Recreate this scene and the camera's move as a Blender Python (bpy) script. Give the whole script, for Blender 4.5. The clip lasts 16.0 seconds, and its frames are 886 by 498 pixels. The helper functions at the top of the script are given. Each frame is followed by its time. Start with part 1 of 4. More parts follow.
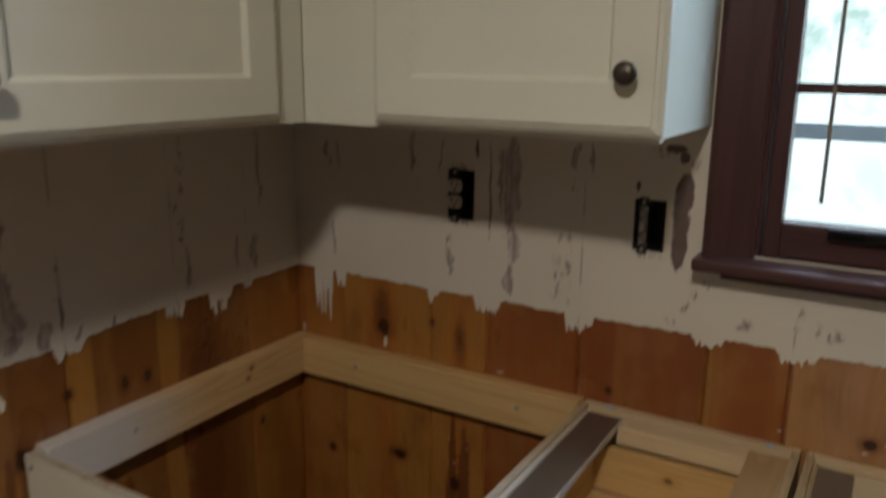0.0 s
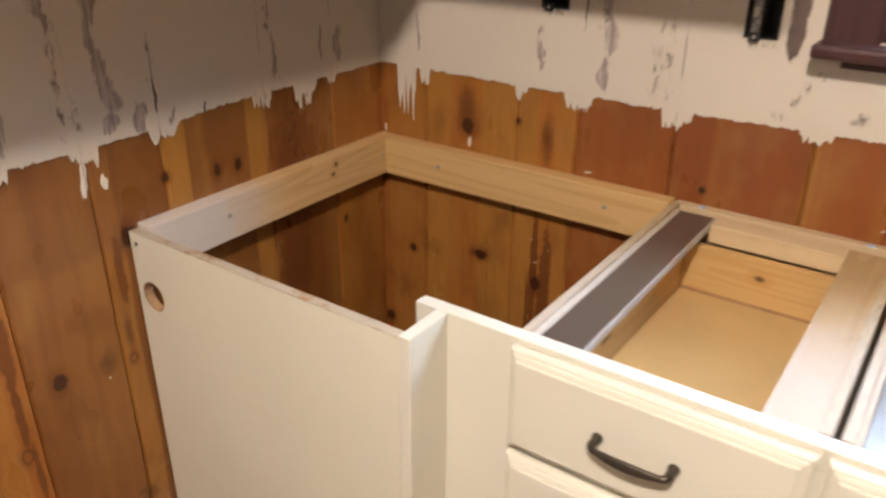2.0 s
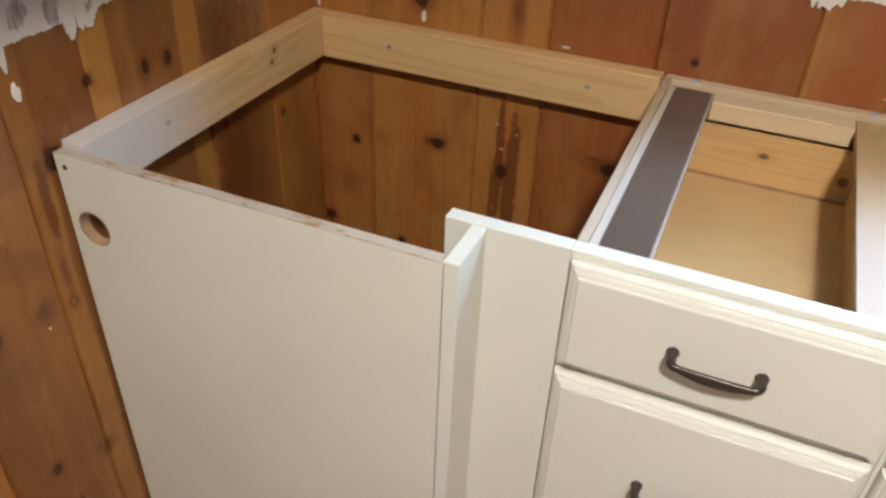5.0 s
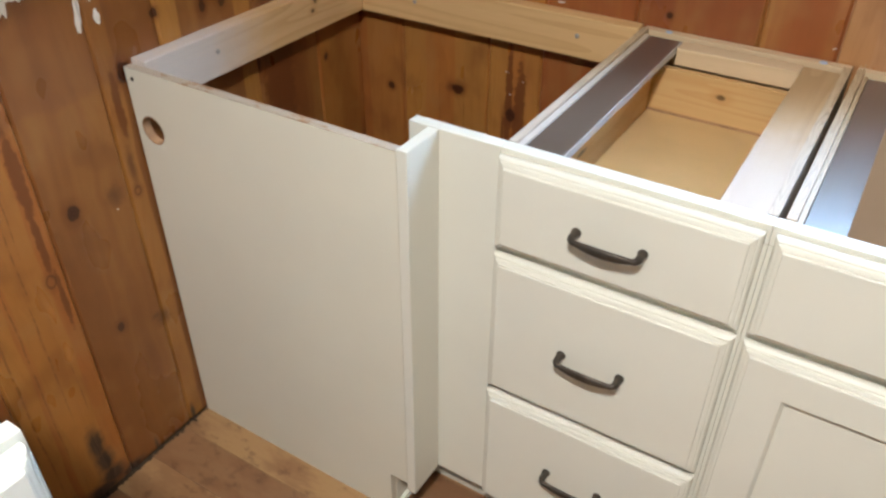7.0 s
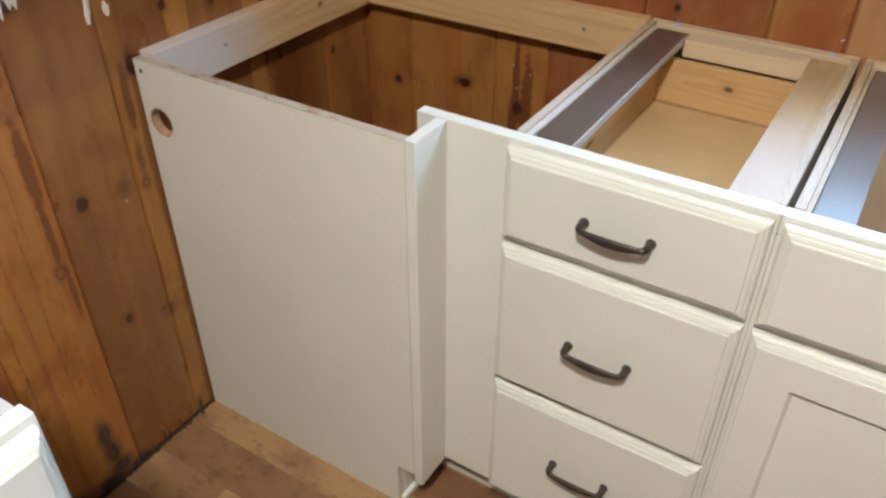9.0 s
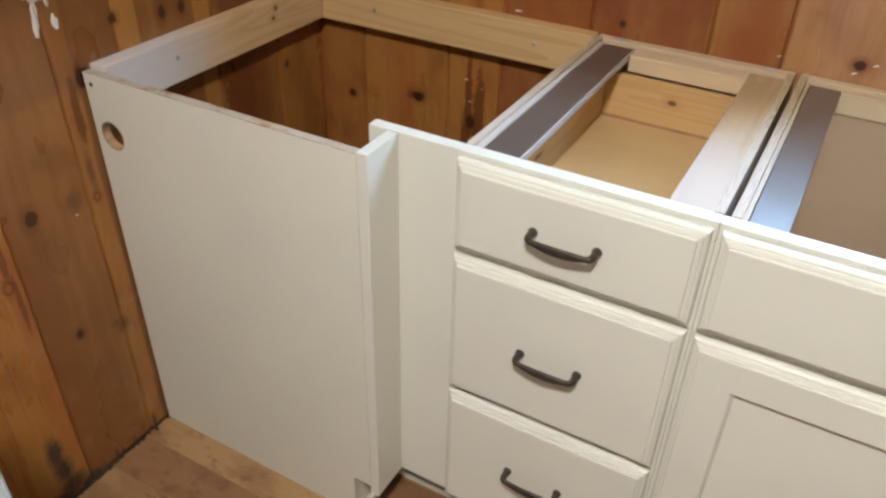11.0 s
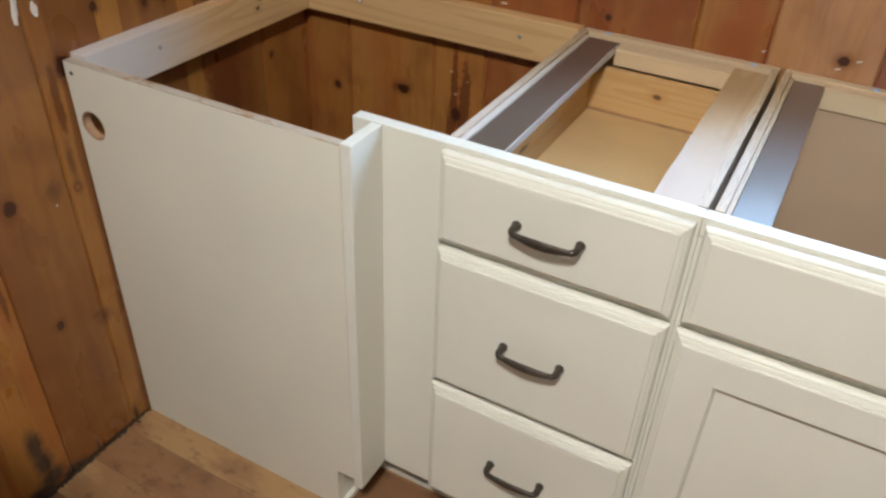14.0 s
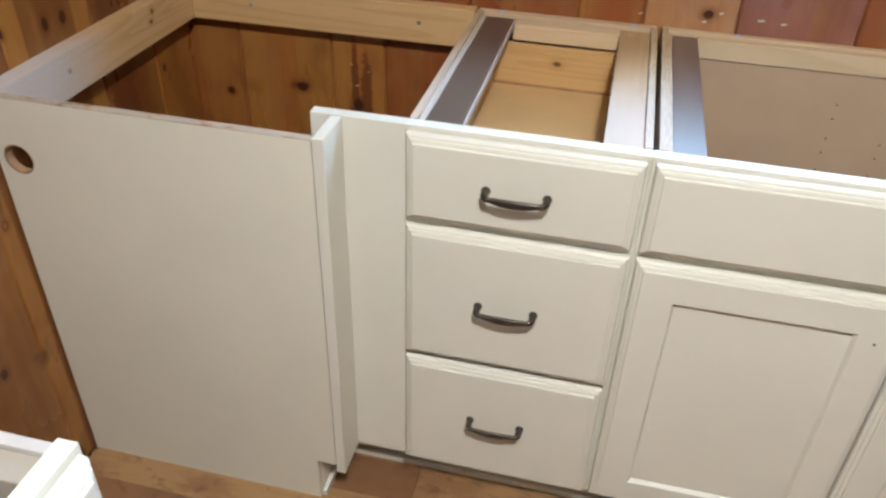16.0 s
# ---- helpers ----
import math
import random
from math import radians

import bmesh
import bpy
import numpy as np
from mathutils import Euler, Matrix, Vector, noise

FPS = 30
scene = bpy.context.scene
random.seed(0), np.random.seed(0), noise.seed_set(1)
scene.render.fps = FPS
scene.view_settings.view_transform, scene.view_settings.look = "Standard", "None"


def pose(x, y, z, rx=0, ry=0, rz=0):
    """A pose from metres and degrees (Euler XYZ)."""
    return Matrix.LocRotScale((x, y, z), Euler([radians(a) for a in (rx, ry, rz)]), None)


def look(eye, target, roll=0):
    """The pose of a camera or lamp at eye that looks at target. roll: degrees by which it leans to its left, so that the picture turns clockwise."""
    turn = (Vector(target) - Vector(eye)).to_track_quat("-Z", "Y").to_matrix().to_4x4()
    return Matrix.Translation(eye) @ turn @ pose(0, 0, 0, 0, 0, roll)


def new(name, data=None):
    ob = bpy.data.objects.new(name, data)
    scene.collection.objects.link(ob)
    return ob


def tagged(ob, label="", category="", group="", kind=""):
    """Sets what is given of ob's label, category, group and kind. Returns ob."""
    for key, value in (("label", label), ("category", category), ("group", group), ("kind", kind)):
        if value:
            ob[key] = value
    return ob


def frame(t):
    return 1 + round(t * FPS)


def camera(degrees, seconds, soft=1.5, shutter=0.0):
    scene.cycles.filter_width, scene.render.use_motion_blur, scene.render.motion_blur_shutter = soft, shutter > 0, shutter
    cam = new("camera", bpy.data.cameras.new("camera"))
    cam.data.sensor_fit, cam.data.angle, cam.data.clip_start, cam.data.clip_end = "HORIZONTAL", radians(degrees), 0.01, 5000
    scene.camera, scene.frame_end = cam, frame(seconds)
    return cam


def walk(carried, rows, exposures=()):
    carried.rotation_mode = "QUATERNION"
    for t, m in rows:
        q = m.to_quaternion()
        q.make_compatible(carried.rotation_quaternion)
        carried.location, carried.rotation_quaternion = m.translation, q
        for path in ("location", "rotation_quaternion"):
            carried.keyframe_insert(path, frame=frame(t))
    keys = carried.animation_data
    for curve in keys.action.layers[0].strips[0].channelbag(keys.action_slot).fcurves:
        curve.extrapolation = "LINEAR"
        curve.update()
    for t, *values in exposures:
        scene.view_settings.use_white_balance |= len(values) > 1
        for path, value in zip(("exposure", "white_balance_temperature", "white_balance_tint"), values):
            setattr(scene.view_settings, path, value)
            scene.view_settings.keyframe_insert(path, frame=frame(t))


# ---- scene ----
cam = camera(59.3, 16.0, soft=2.5, shutter=0.5)
EXPOSURES = [(0.0, -1.70, 6350, 8), (0.3, -0.99, 6600, 11), (0.6, -0.40, 6800, 14), (1.0, -0.10, 6800, 16), (1.8, -0.09, 6800, 17), (3.0, -0.23, 6350, 14), (4.5, -0.25, 5900, 11),
             (6.8, -0.11, 5700, 9), (7.3, -0.22, 5650, 9), (10.2, -0.32, 5700, 9), (13.8, -0.33, 5700, 9), (14.5, -0.51, 5650, 9), (15.1, -0.36, 5650, 10), (16.0, -0.29, 5650, 10)]
PATH = [
    (0, (1.189, -1.337, 1.501), (0.193, 0.333, 1.032), 0.5),
    (0.1, (1.193, -1.357, 1.487), (0.186, 0.296, 0.984), 0.6),
    (0.2, (1.203, -1.362, 1.477), (0.171, 0.263, 0.933), 0.6),
    (0.3, (1.225, -1.36, 1.476), (0.164, 0.233, 0.897), 0.6),
    (0.4, (1.231, -1.367, 1.477), (0.162, 0.206, 0.858), 0.5),
    (0.5, (1.261, -1.362, 1.471), (0.166, 0.187, 0.837), -0.3),
    (0.7, (1.286, -1.374, 1.463), (0.168, 0.152, 0.814), -0.9),
    (1, (1.335, -1.387, 1.472), (0.19, 0.105, 0.79), -2.2),
    (1.5, (1.326, -1.398, 1.457), (0.175, 0.061, 0.717), -1.4),
    (2, (1.14, -1.371, 1.415), (0.102, 0.106, 0.554), 0.4),
    (2.5, (0.925, -1.362, 1.412), (0.1, 0.189, 0.456), 1.5),
    (3, (0.866, -1.332, 1.406), (0.154, 0.244, 0.401), 3.6),
    (3.5, (0.842, -1.33, 1.402), (0.133, 0.236, 0.38), 2.7),
    (4, (0.84, -1.343, 1.399), (0.145, 0.216, 0.357), 2.5),
    (4.5, (0.85, -1.346, 1.389), (0.214, 0.184, 0.271), 2.5),
    (4.7, (0.843, -1.341, 1.386), (0.229, 0.183, 0.249), 2.8),
    (6.8, (1.176, -1.504, 1.42), (0.316, -0.1, 0.285), -1.1),
    (7, (1.172, -1.498, 1.409), (0.316, -0.117, 0.243), 0.3),
    (7.5, (1.149, -1.491, 1.404), (0.291, -0.102, 0.249), 0.2),
    (8, (1.157, -1.494, 1.399), (0.288, -0.114, 0.242), -0.1),
    (8.5, (1.167, -1.503, 1.397), (0.304, -0.135, 0.22), 0.2),
    (9, (1.173, -1.508, 1.401), (0.308, -0.136, 0.231), 0.1),
    (9.5, (1.171, -1.509, 1.401), (0.323, -0.125, 0.232), 0.4),
    (10, (1.18, -1.515, 1.406), (0.36, -0.091, 0.265), 0.8),
    (10.2, (1.185, -1.515, 1.407), (0.381, -0.08, 0.269), 0.9),
    (12.5, (1.195, -1.522, 1.409), (0.411, -0.079, 0.268), 2.0),
    (13, (1.193, -1.522, 1.407), (0.41, -0.075, 0.271), 1.9),
    (13.5, (1.194, -1.518, 1.405), (0.41, -0.074, 0.265), 1.7),
    (14, (1.195, -1.512, 1.405), (0.442, -0.062, 0.252), 2.6),
    (14.5, (1.176, -1.544, 1.416), (0.521, -0.046, 0.265), 2.6),
    (15, (1.07, -1.633, 1.42), (0.616, -0.045, 0.291), 2.2),
    (15.5, (1.024, -1.68, 1.428), (0.683, -0.076, 0.284), 2.6),
    (16, (1.018, -1.679, 1.422), (0.669, -0.083, 0.269), 1.9),
]
walk(cam, [(t, look(eye, target, roll)) for t, eye, target, roll in PATH],
     exposures=EXPOSURES)

# ---- light ----
world = bpy.data.worlds.new("world")
scene.world = world
world.use_nodes = True
_sky = world.node_tree.nodes.new("ShaderNodeTexSky")
_sky.sky_type, _sky.sun_disc = "NISHITA", False
_sky.sun_elevation, _sky.sun_rotation = radians(40), radians(150)
world.node_tree.links.new(_sky.outputs[0], world.node_tree.nodes["Background"].inputs[0])
world.node_tree.nodes["Background"].inputs[1].default_value = 0.12


def area_light(name, eye, target, sx, sy, watts, colour, shape="RECTANGLE"):
    data = bpy.data.lights.new(name, "AREA")
    data.shape, data.size, data.energy, data.color = shape, sx, watts, colour
    if shape == "RECTANGLE":
        data.size_y = sy
    ob = new(name, data)
    ob.matrix_world = look(eye, target)
    return ob


# sky light that falls through the window, and the kitchen's ceiling lamp
area_light("sky_light", (1.45, 0.62, 2.16), (1.36, -0.6, 1.75), 2.3, 0.95, 115, (0.54, 0.73, 1.0))
area_light("lamp_light", (1.25, -1.97, 2.495), (1.25, -1.97, 0.0), 0.22, 0.22, 84, (1.0, 0.91, 0.79), "DISK")

# ---- materials ----


class Graph:
    """Short hand for a node material."""

    def __init__(self, name, rough=0.5, metal=0.0, spec=0.5):
        self.mat = bpy.data.materials.new(name)
        self.mat.use_nodes = True
        self.nt = self.mat.node_tree
        self.bsdf = self.nt.nodes["Principled BSDF"]
        self.put(self.bsdf.inputs["Roughness"], rough)
        self.put(self.bsdf.inputs["Metallic"], metal)
        self.put(self.bsdf.inputs["Specular IOR Level"], spec)

    def put(self, socket, value):
        if isinstance(value, bpy.types.NodeSocket):
            self.nt.links.new(value, socket)
        elif isinstance(value, (tuple, list)) and len(value) == 3 and socket.type == "RGBA":
            socket.default_value = (*value, 1)
        else:
            socket.default_value = value

    def node(self, kind):
        return self.nt.nodes.new(kind)

    def math(self, op, a, b=0.0, c=0.0, clamp=False):
        n = self.node("ShaderNodeMath")
        n.operation, n.use_clamp = op, clamp
        for s, v in zip(n.inputs, (a, b, c)):
            self.put(s, v)
        return n.outputs[0]

    def vec(self, op, a, b=(0, 0, 0)):
        n = self.node("ShaderNodeVectorMath")
        n.operation = op
        self.put(n.inputs[0], a)
        self.put(n.inputs[1], b)
        return n.outputs["Value"] if op == "LENGTH" else n.outputs[0]

    def place(self):
        return self.node("ShaderNodeNewGeometry").outputs["Position"]

    def local(self):
        return self.node("ShaderNodeTexCoord").outputs["Object"]

    def split(self, v):
        n = self.node("ShaderNodeSeparateXYZ")
        self.put(n.inputs[0], v)
        return n.outputs

    def join(self, x, y, z):
        n = self.node("ShaderNodeCombineXYZ")
        for s, v in zip(n.inputs, (x, y, z)):
            self.put(s, v)
        return n.outputs[0]

    def noise(self, v, scale, detail=3.0, rough=0.55):
        n = self.node("ShaderNodeTexNoise")
        self.put(n.inputs["Vector"], v)
        n.inputs["Scale"].default_value, n.inputs["Detail"].default_value, n.inputs["Roughness"].default_value = scale, detail, rough
        return n.outputs[0]

    def ramp(self, v, lo, hi, a=0.0, b=1.0):
        n = self.node("ShaderNodeMapRange")
        n.interpolation_type = "SMOOTHSTEP"
        for s, x in zip(n.inputs, (v, lo, hi, a, b)):
            self.put(s, x)
        return n.outputs[0]

    def mix(self, f, a, b, how="MIX"):
        n = self.node("ShaderNodeMix")
        n.data_type, n.blend_type = "RGBA", how
        self.put(n.inputs[0], f)
        self.put(n.inputs[6], a)
        self.put(n.inputs[7], b)
        return n.outputs[2]

    def bump(self, height, strength=0.3, distance=0.002):
        n = self.node("ShaderNodeBump")
        self.put(n.inputs["Height"], height)
        n.inputs["Strength"].default_value, n.inputs["Distance"].default_value = strength, distance
        self.nt.links.new(n.outputs[0], self.bsdf.inputs["Normal"])

    def colour(self, c):
        self.put(self.bsdf.inputs["Base Color"], c)
        return self.mat


def spots(g, uz, wobble, marks):
    """The least of the distances to a list of oval marks (u, z, half width, half height), 1 at each one's rim."""
    least = None
    for u, z, ru, rz in marks:
        d = g.vec("LENGTH", g.vec("MULTIPLY", g.vec("SUBTRACT", uz, (u, z, 0)), (1 / ru, 1 / rz, 0)))
        least = d if least is None else g.math("MINIMUM", least, d)
    return g.math("ADD", least, wobble)


def wall_wood(name, axis, knots, streaks, sap, smudges=(), eyes=(), lines=(), rot=()):
    """Old varnished knotty pine on a wall along x or y; the board's own tint comes from its object colour.
    Marks are ovals (place along the wall, height, half width, half height)."""
    g = Graph(name, 0.34, 0, 0.45)
    p = g.split(g.place())
    u, z = p[axis], p[2]
    info = g.node("ShaderNodeObjectInfo")
    shift = g.math("MULTIPLY", info.outputs["Random"], 7.0)
    uz = g.join(u, z, 0.0)
    wob = g.math("SUBTRACT", g.noise(g.join(u, z, shift), 60, 3, 0.6), 0.5)
    d = spots(g, uz, g.math("MULTIPLY", wob, 0.9), knots)
    pull = g.math("DIVIDE", 0.008, g.math("ADD", g.math("MULTIPLY", d, d), 0.9))
    sway = g.math("MULTIPLY", g.math("SUBTRACT", g.noise(g.join(g.math("MULTIPLY", u, 0.6), z, shift), 7, 2), 0.5), 0.030)
    uu = g.math("ADD", g.math("ADD", u, pull), sway)
    slow = g.noise(g.join(uu, g.math("MULTIPLY", z, 0.035), shift), 15, 2)
    rings = g.math("FRACT", g.math("MULTIPLY", g.noise(g.join(uu, g.math("MULTIPLY", z, 0.10), shift), 9, 2, 0.45), 17.0))
    grain = g.noise(g.join(uu, g.math("MULTIPLY", z, 0.05), shift), 120, 4, 0.62)
    fine = g.noise(g.join(uu, g.math("MULTIPLY", z, 0.030), shift), 520, 2)
    blot = g.noise(g.join(u, g.math("MULTIPLY", z, 0.45), shift), 9, 3)
    cloud = g.noise(g.join(u, g.math("MULTIPLY", z, 0.7), g.math("ADD", shift, 3.0)), 13, 2, 0.5)
    base = info.outputs["Color"]
    c = g.mix(g.ramp(slow, 0.50, 0.70, 0.0, 0.5), base, (0.37, 0.172, 0.044))
    c = g.mix(g.ramp(slow, 0.46, 0.32, 0.0, 0.5), c, g.mix(0.5, base, (0.17, 0.056, 0.016)))
    edge = g.math("ADD", u, g.math("MULTIPLY", g.math("SUBTRACT", g.noise(g.join(z, shift, 0.0), 4, 2), 0.5), 0.022))
    for a, b, much in sap:
        band = g.math("MULTIPLY", g.ramp(edge, a - 0.002, a + 0.002), g.ramp(edge, b + 0.002, b - 0.002))
        c = g.mix(g.math("MULTIPLY", band, much), c, (0.40, 0.185, 0.040))
    c = g.mix(g.ramp(rings, 0.45, 1.0, 0.0, 0.17), c, g.mix(0.6, c, (0.16, 0.052, 0.014)))
    c = g.mix(g.ramp(grain, 0.46, 0.74, 0.0, 0.15), c, (0.19, 0.068, 0.018))
    c = g.mix(g.ramp(fine, 0.5, 0.8, 0.0, 0.10), c, (0.15, 0.06, 0.02))
    c = g.mix(g.ramp(blot, 0.48, 0.72, 0.0, 0.45), c, (0.19, 0.062, 0.015))
    c = g.mix(g.ramp(cloud, 0.52, 0.74, 0.0, 0.34), c, (0.36, 0.180, 0.056))
    c = g.mix(g.ramp(cloud, 0.46, 0.26, 0.0, 0.40), c, (0.150, 0.050, 0.013))
    if rot:
        old = g.math("ADD", z, g.math("MULTIPLY", g.math("SUBTRACT", g.noise(uz, 14, 3), 0.5), 0.05))
        c = g.mix(g.math("MULTIPLY", g.ramp(old, 0.835, 0.855), g.ramp(u, -0.675, -0.70, 0.0, 0.4)), c, (0.165, 0.060, 0.024))
    if smudges:
        s = spots(g, uz, g.math("MULTIPLY", wob, 0.8), smudges)
        c = g.mix(g.ramp(s, 1.3, 0.1, 0.0, 0.75), c, (0.100, 0.034, 0.012))
    if streaks:
        s = spots(g, uz, g.math("MULTIPLY", wob, 1.1), streaks)
        c = g.mix(g.ramp(s, 1.12, 0.70, 0.0, 0.80), c, (0.125, 0.037, 0.011))
    if lines:
        nick = g.ramp(g.noise(g.join(g.math("MULTIPLY", u, 0.2), z, 2.0), 55, 3), 0.38, 0.60, 0.10, 0.55)
        s = spots(g, g.join(g.math("ADD", u, g.math("MULTIPLY", sway, 0.35)), z, 0.0), 0.0, lines)
        c = g.mix(g.math("MULTIPLY", g.ramp(s, 1.0, 0.55), nick), c, (0.110, 0.040, 0.013))
    c = g.mix(g.ramp(d, 2.5, 0.8, 0.0, 0.60), c, (0.15, 0.045, 0.012))
    turn = g.math("SINE", g.math("MULTIPLY", d, 15.0))
    c = g.mix(g.ramp(d, 1.15, 0.78, 0.0, 0.94), c, g.mix(g.ramp(turn, -0.6, 0.8, 0.2, 0.8), (0.026, 0.008, 0.004), (0.070, 0.020, 0.007)))
    if eyes:
        s = spots(g, uz, g.math("MULTIPLY", wob, 0.5), eyes)
        c = g.mix(g.ramp(s, 2.2, 1.0, 0.0, 0.45), c, (0.17, 0.055, 0.016))
        c = g.mix(g.math("MULTIPLY", g.ramp(s, 0.55, 0.80), g.ramp(s, 1.15, 0.95, 0.0, 0.6)), c, (0.075, 0.024, 0.008))
    if rot:
        r = spots(g, uz, g.math("MULTIPLY", wob, 0.8), rot)
        c = g.mix(g.ramp(r, 1.55, 1.0, 0.0, 0.45), c, (0.085, 0.050, 0.030))
        c = g.mix(g.ramp(r, 1.10, 0.45, 0.0, 0.93), c, g.mix(g.ramp(grain, 0.4, 0.65), (0.026, 0.018, 0.014), (0.070, 0.046, 0.030)))
    g.put(g.bsdf.inputs["Roughness"], g.ramp(blot, 0.3, 0.7, 0.26, 0.42))
    g.bump(g.math("ADD", g.math("MULTIPLY", grain, 0.6), g.math("MULTIPLY", fine, 0.4)), 0.14, 0.001)
    return g.colour(c)


def skim_paint(name, axis, stains, veils, blotches, seams):
    """Cream paint over boards, with adhesive torn off it: solid stains, streaky veils and broken blotches."""
    g = Graph(name, 0.72, 0, 0.25)
    p = g.split(g.place())
    u, z = p[axis], p[2]
    uz = g.join(u, z, 0.0)
    rag = g.noise(uz, 42, 5, 0.70)
    drawn = g.noise(g.join(u, g.math("MULTIPLY", z, 0.13), 0.0), 110, 4, 0.65)
    wob = g.math("ADD", g.math("MULTIPLY", g.math("SUBTRACT", rag, 0.5), 1.6), g.math("MULTIPLY", g.math("SUBTRACT", drawn, 0.5), 1.4))
    cloud = g.noise(uz, 5, 3)
    c = g.mix(cloud, (0.63, 0.565, 0.475), (0.705, 0.645, 0.555))
    c = g.mix(g.ramp(rag, 0.56, 0.74, 0.0, 0.18), c, (0.52, 0.45, 0.38))
    sway = g.math("ADD", g.math("MULTIPLY", g.math("SUBTRACT", g.noise(g.join(z, u, 3.0), 16, 2), 0.5), 0.040), g.math("MULTIPLY", g.math("SUBTRACT", g.noise(g.join(z, u, 8.0), 60, 2), 0.5), 0.014))
    bent = g.join(g.math("ADD", u, sway), z, 0.0)
    b = spots(g, bent, g.math("MULTIPLY", wob, 1.5), blotches)
    broken = g.ramp(g.math("ADD", g.math("MULTIPLY", g.noise(g.join(u, g.math("MULTIPLY", z, 0.34), 5.0), 95, 4, 0.65), 0.70), g.math("MULTIPLY", drawn, 0.30)), 0.47, 0.57)
    c = g.mix(g.math("MULTIPLY", g.ramp(b, 1.25, 0.2, 0.0, 0.95), broken), c, (0.215, 0.16, 0.14))
    v = spots(g, bent, g.math("MULTIPLY", wob, 0.8), veils)
    veil = g.mix(g.ramp(drawn, 0.35, 0.65), (0.275, 0.220, 0.200), (0.50, 0.43, 0.395))
    c = g.mix(g.math("MULTIPLY", g.ramp(v, 1.12, 0.70), g.ramp(rag, 0.20, 0.42, 0.30, 0.92)), c, veil)
    rim = g.math("MULTIPLY", g.ramp(v, 0.80, 0.95), g.ramp(v, 1.12, 1.0))
    c = g.mix(g.math("MULTIPLY", rim, g.ramp(rag, 0.48, 0.60, 0.0, 0.5)), c, (0.17, 0.125, 0.11))
    m = spots(g, g.join(g.math("ADD", u, g.math("MULTIPLY", sway, 0.5)), z, 0.0), g.math("MULTIPLY", wob, 0.42), stains)
    c = g.mix(g.ramp(m, 1.10, 0.86), c, g.mix(rag, (0.115, 0.080, 0.070), (0.19, 0.14, 0.125)))
    for s in seams:
        line = g.ramp(g.math("ABSOLUTE", g.math("SUBTRACT", u, s)), 0.0024, 0.0006)
        gaps = g.ramp(g.noise(g.join(s, z, 0.0), 11, 2), 0.46, 0.66, 0.03, 0.6)
        c = g.mix(g.math("MULTIPLY", line, gaps), c, (0.15, 0.105, 0.085))
    deep = g.math("MINIMUM", g.ramp(m, 0.85, 1.05), g.ramp(v, 0.85, 1.05))
    g.bump(g.math("ADD", g.math("MULTIPLY", rag, 0.45), g.math("ADD", g.math("MULTIPLY", drawn, 0.25), g.math("MULTIPLY", deep, 0.6))), 0.45, 0.002)
    return g.colour(c)


def lumber(name, axis, light, darkc, rough=0.55, scale=1.0, wash=None, marks=(), spec=0.35):
    """Planed softwood with its grain along the given axis of the world."""
    g = Graph(name, rough, 0, spec)
    p = list(g.split(g.place()))
    info = g.node("ShaderNodeObjectInfo")
    shift = g.math("MULTIPLY", info.outputs["Random"], 5.0)
    p[axis] = g.math("MULTIPLY", p[axis], 0.055)
    q = g.vec("ADD", g.join(*p), g.join(shift, shift, shift))
    bands = g.noise(q, 62 * scale, 3, 0.6)
    rings = g.math("FRACT", g.math("MULTIPLY", g.noise(q, 16 * scale, 1), 9.0))
    fine = g.noise(q, 500 * scale, 2)
    c = g.mix(g.ramp(rings, 0.35, 1.0, 0.0, 0.42), light, darkc)
    c = g.mix(g.ramp(bands, 0.45, 0.8, 0.0, 0.35), c, darkc)
    c = g.mix(g.ramp(fine, 0.5, 0.85, 0.0, 0.12), c, tuple(0.6 * v for v in darkc))
    if wash:
        cover = g.math("ADD", g.split(g.place())[1], g.math("MULTIPLY", g.math("SUBTRACT", g.noise(g.place(), 22, 3), 0.5), 0.10))
        c = g.mix(g.ramp(cover, wash[0], wash[1], 0.0, wash[2]), c, (0.60, 0.575, 0.56))
    if marks:
        w = g.split(g.place())
        flat = g.join(w[1 if axis == 1 else 0], w[2], 0.0)
        d = spots(g, flat, g.math("MULTIPLY", g.math("SUBTRACT", g.noise(g.place(), 60, 2), 0.5), 0.9), marks)
        c = g.mix(g.ramp(d, 3.2, 1.0, 0.0, 0.5), c, darkc)
        c = g.mix(g.ramp(d, 1.15, 0.5, 0.0, 0.9), c, tuple(0.22 * x for x in darkc))
    g.bump(fine, 0.12, 0.001)
    return g.colour(c)


def plain(name, c, rough=0.5, metal=0.0, spec=0.5, vary=0.10, scale=14.0, bump=0.05):
    """Paint, metal or board: one colour, slightly clouded, with a fine relief."""
    g = Graph(name, rough, metal, spec)
    pos = g.place()
    cloud, fine = g.noise(pos, scale, 4), g.noise(pos, 230, 2)
    col = g.mix(g.ramp(cloud, 0.3, 0.7), tuple(v * (1 - vary) for v in c), c)
    g.put(g.bsdf.inputs["Roughness"], g.ramp(cloud, 0.25, 0.75, rough * 0.88, min(1.0, rough * 1.12)))
    g.bump(fine, bump, 0.001)
    return g.colour(col)


L_SEAMS = (-0.166, -0.360, -0.597, -0.738, -0.908, -1.085, -1.26, -1.45, -1.62, -1.80)
B_SEAMS = (0.129, 0.364, 0.496, 0.693, 0.930, 1.067, 1.255, 1.488, 1.70, 1.93)

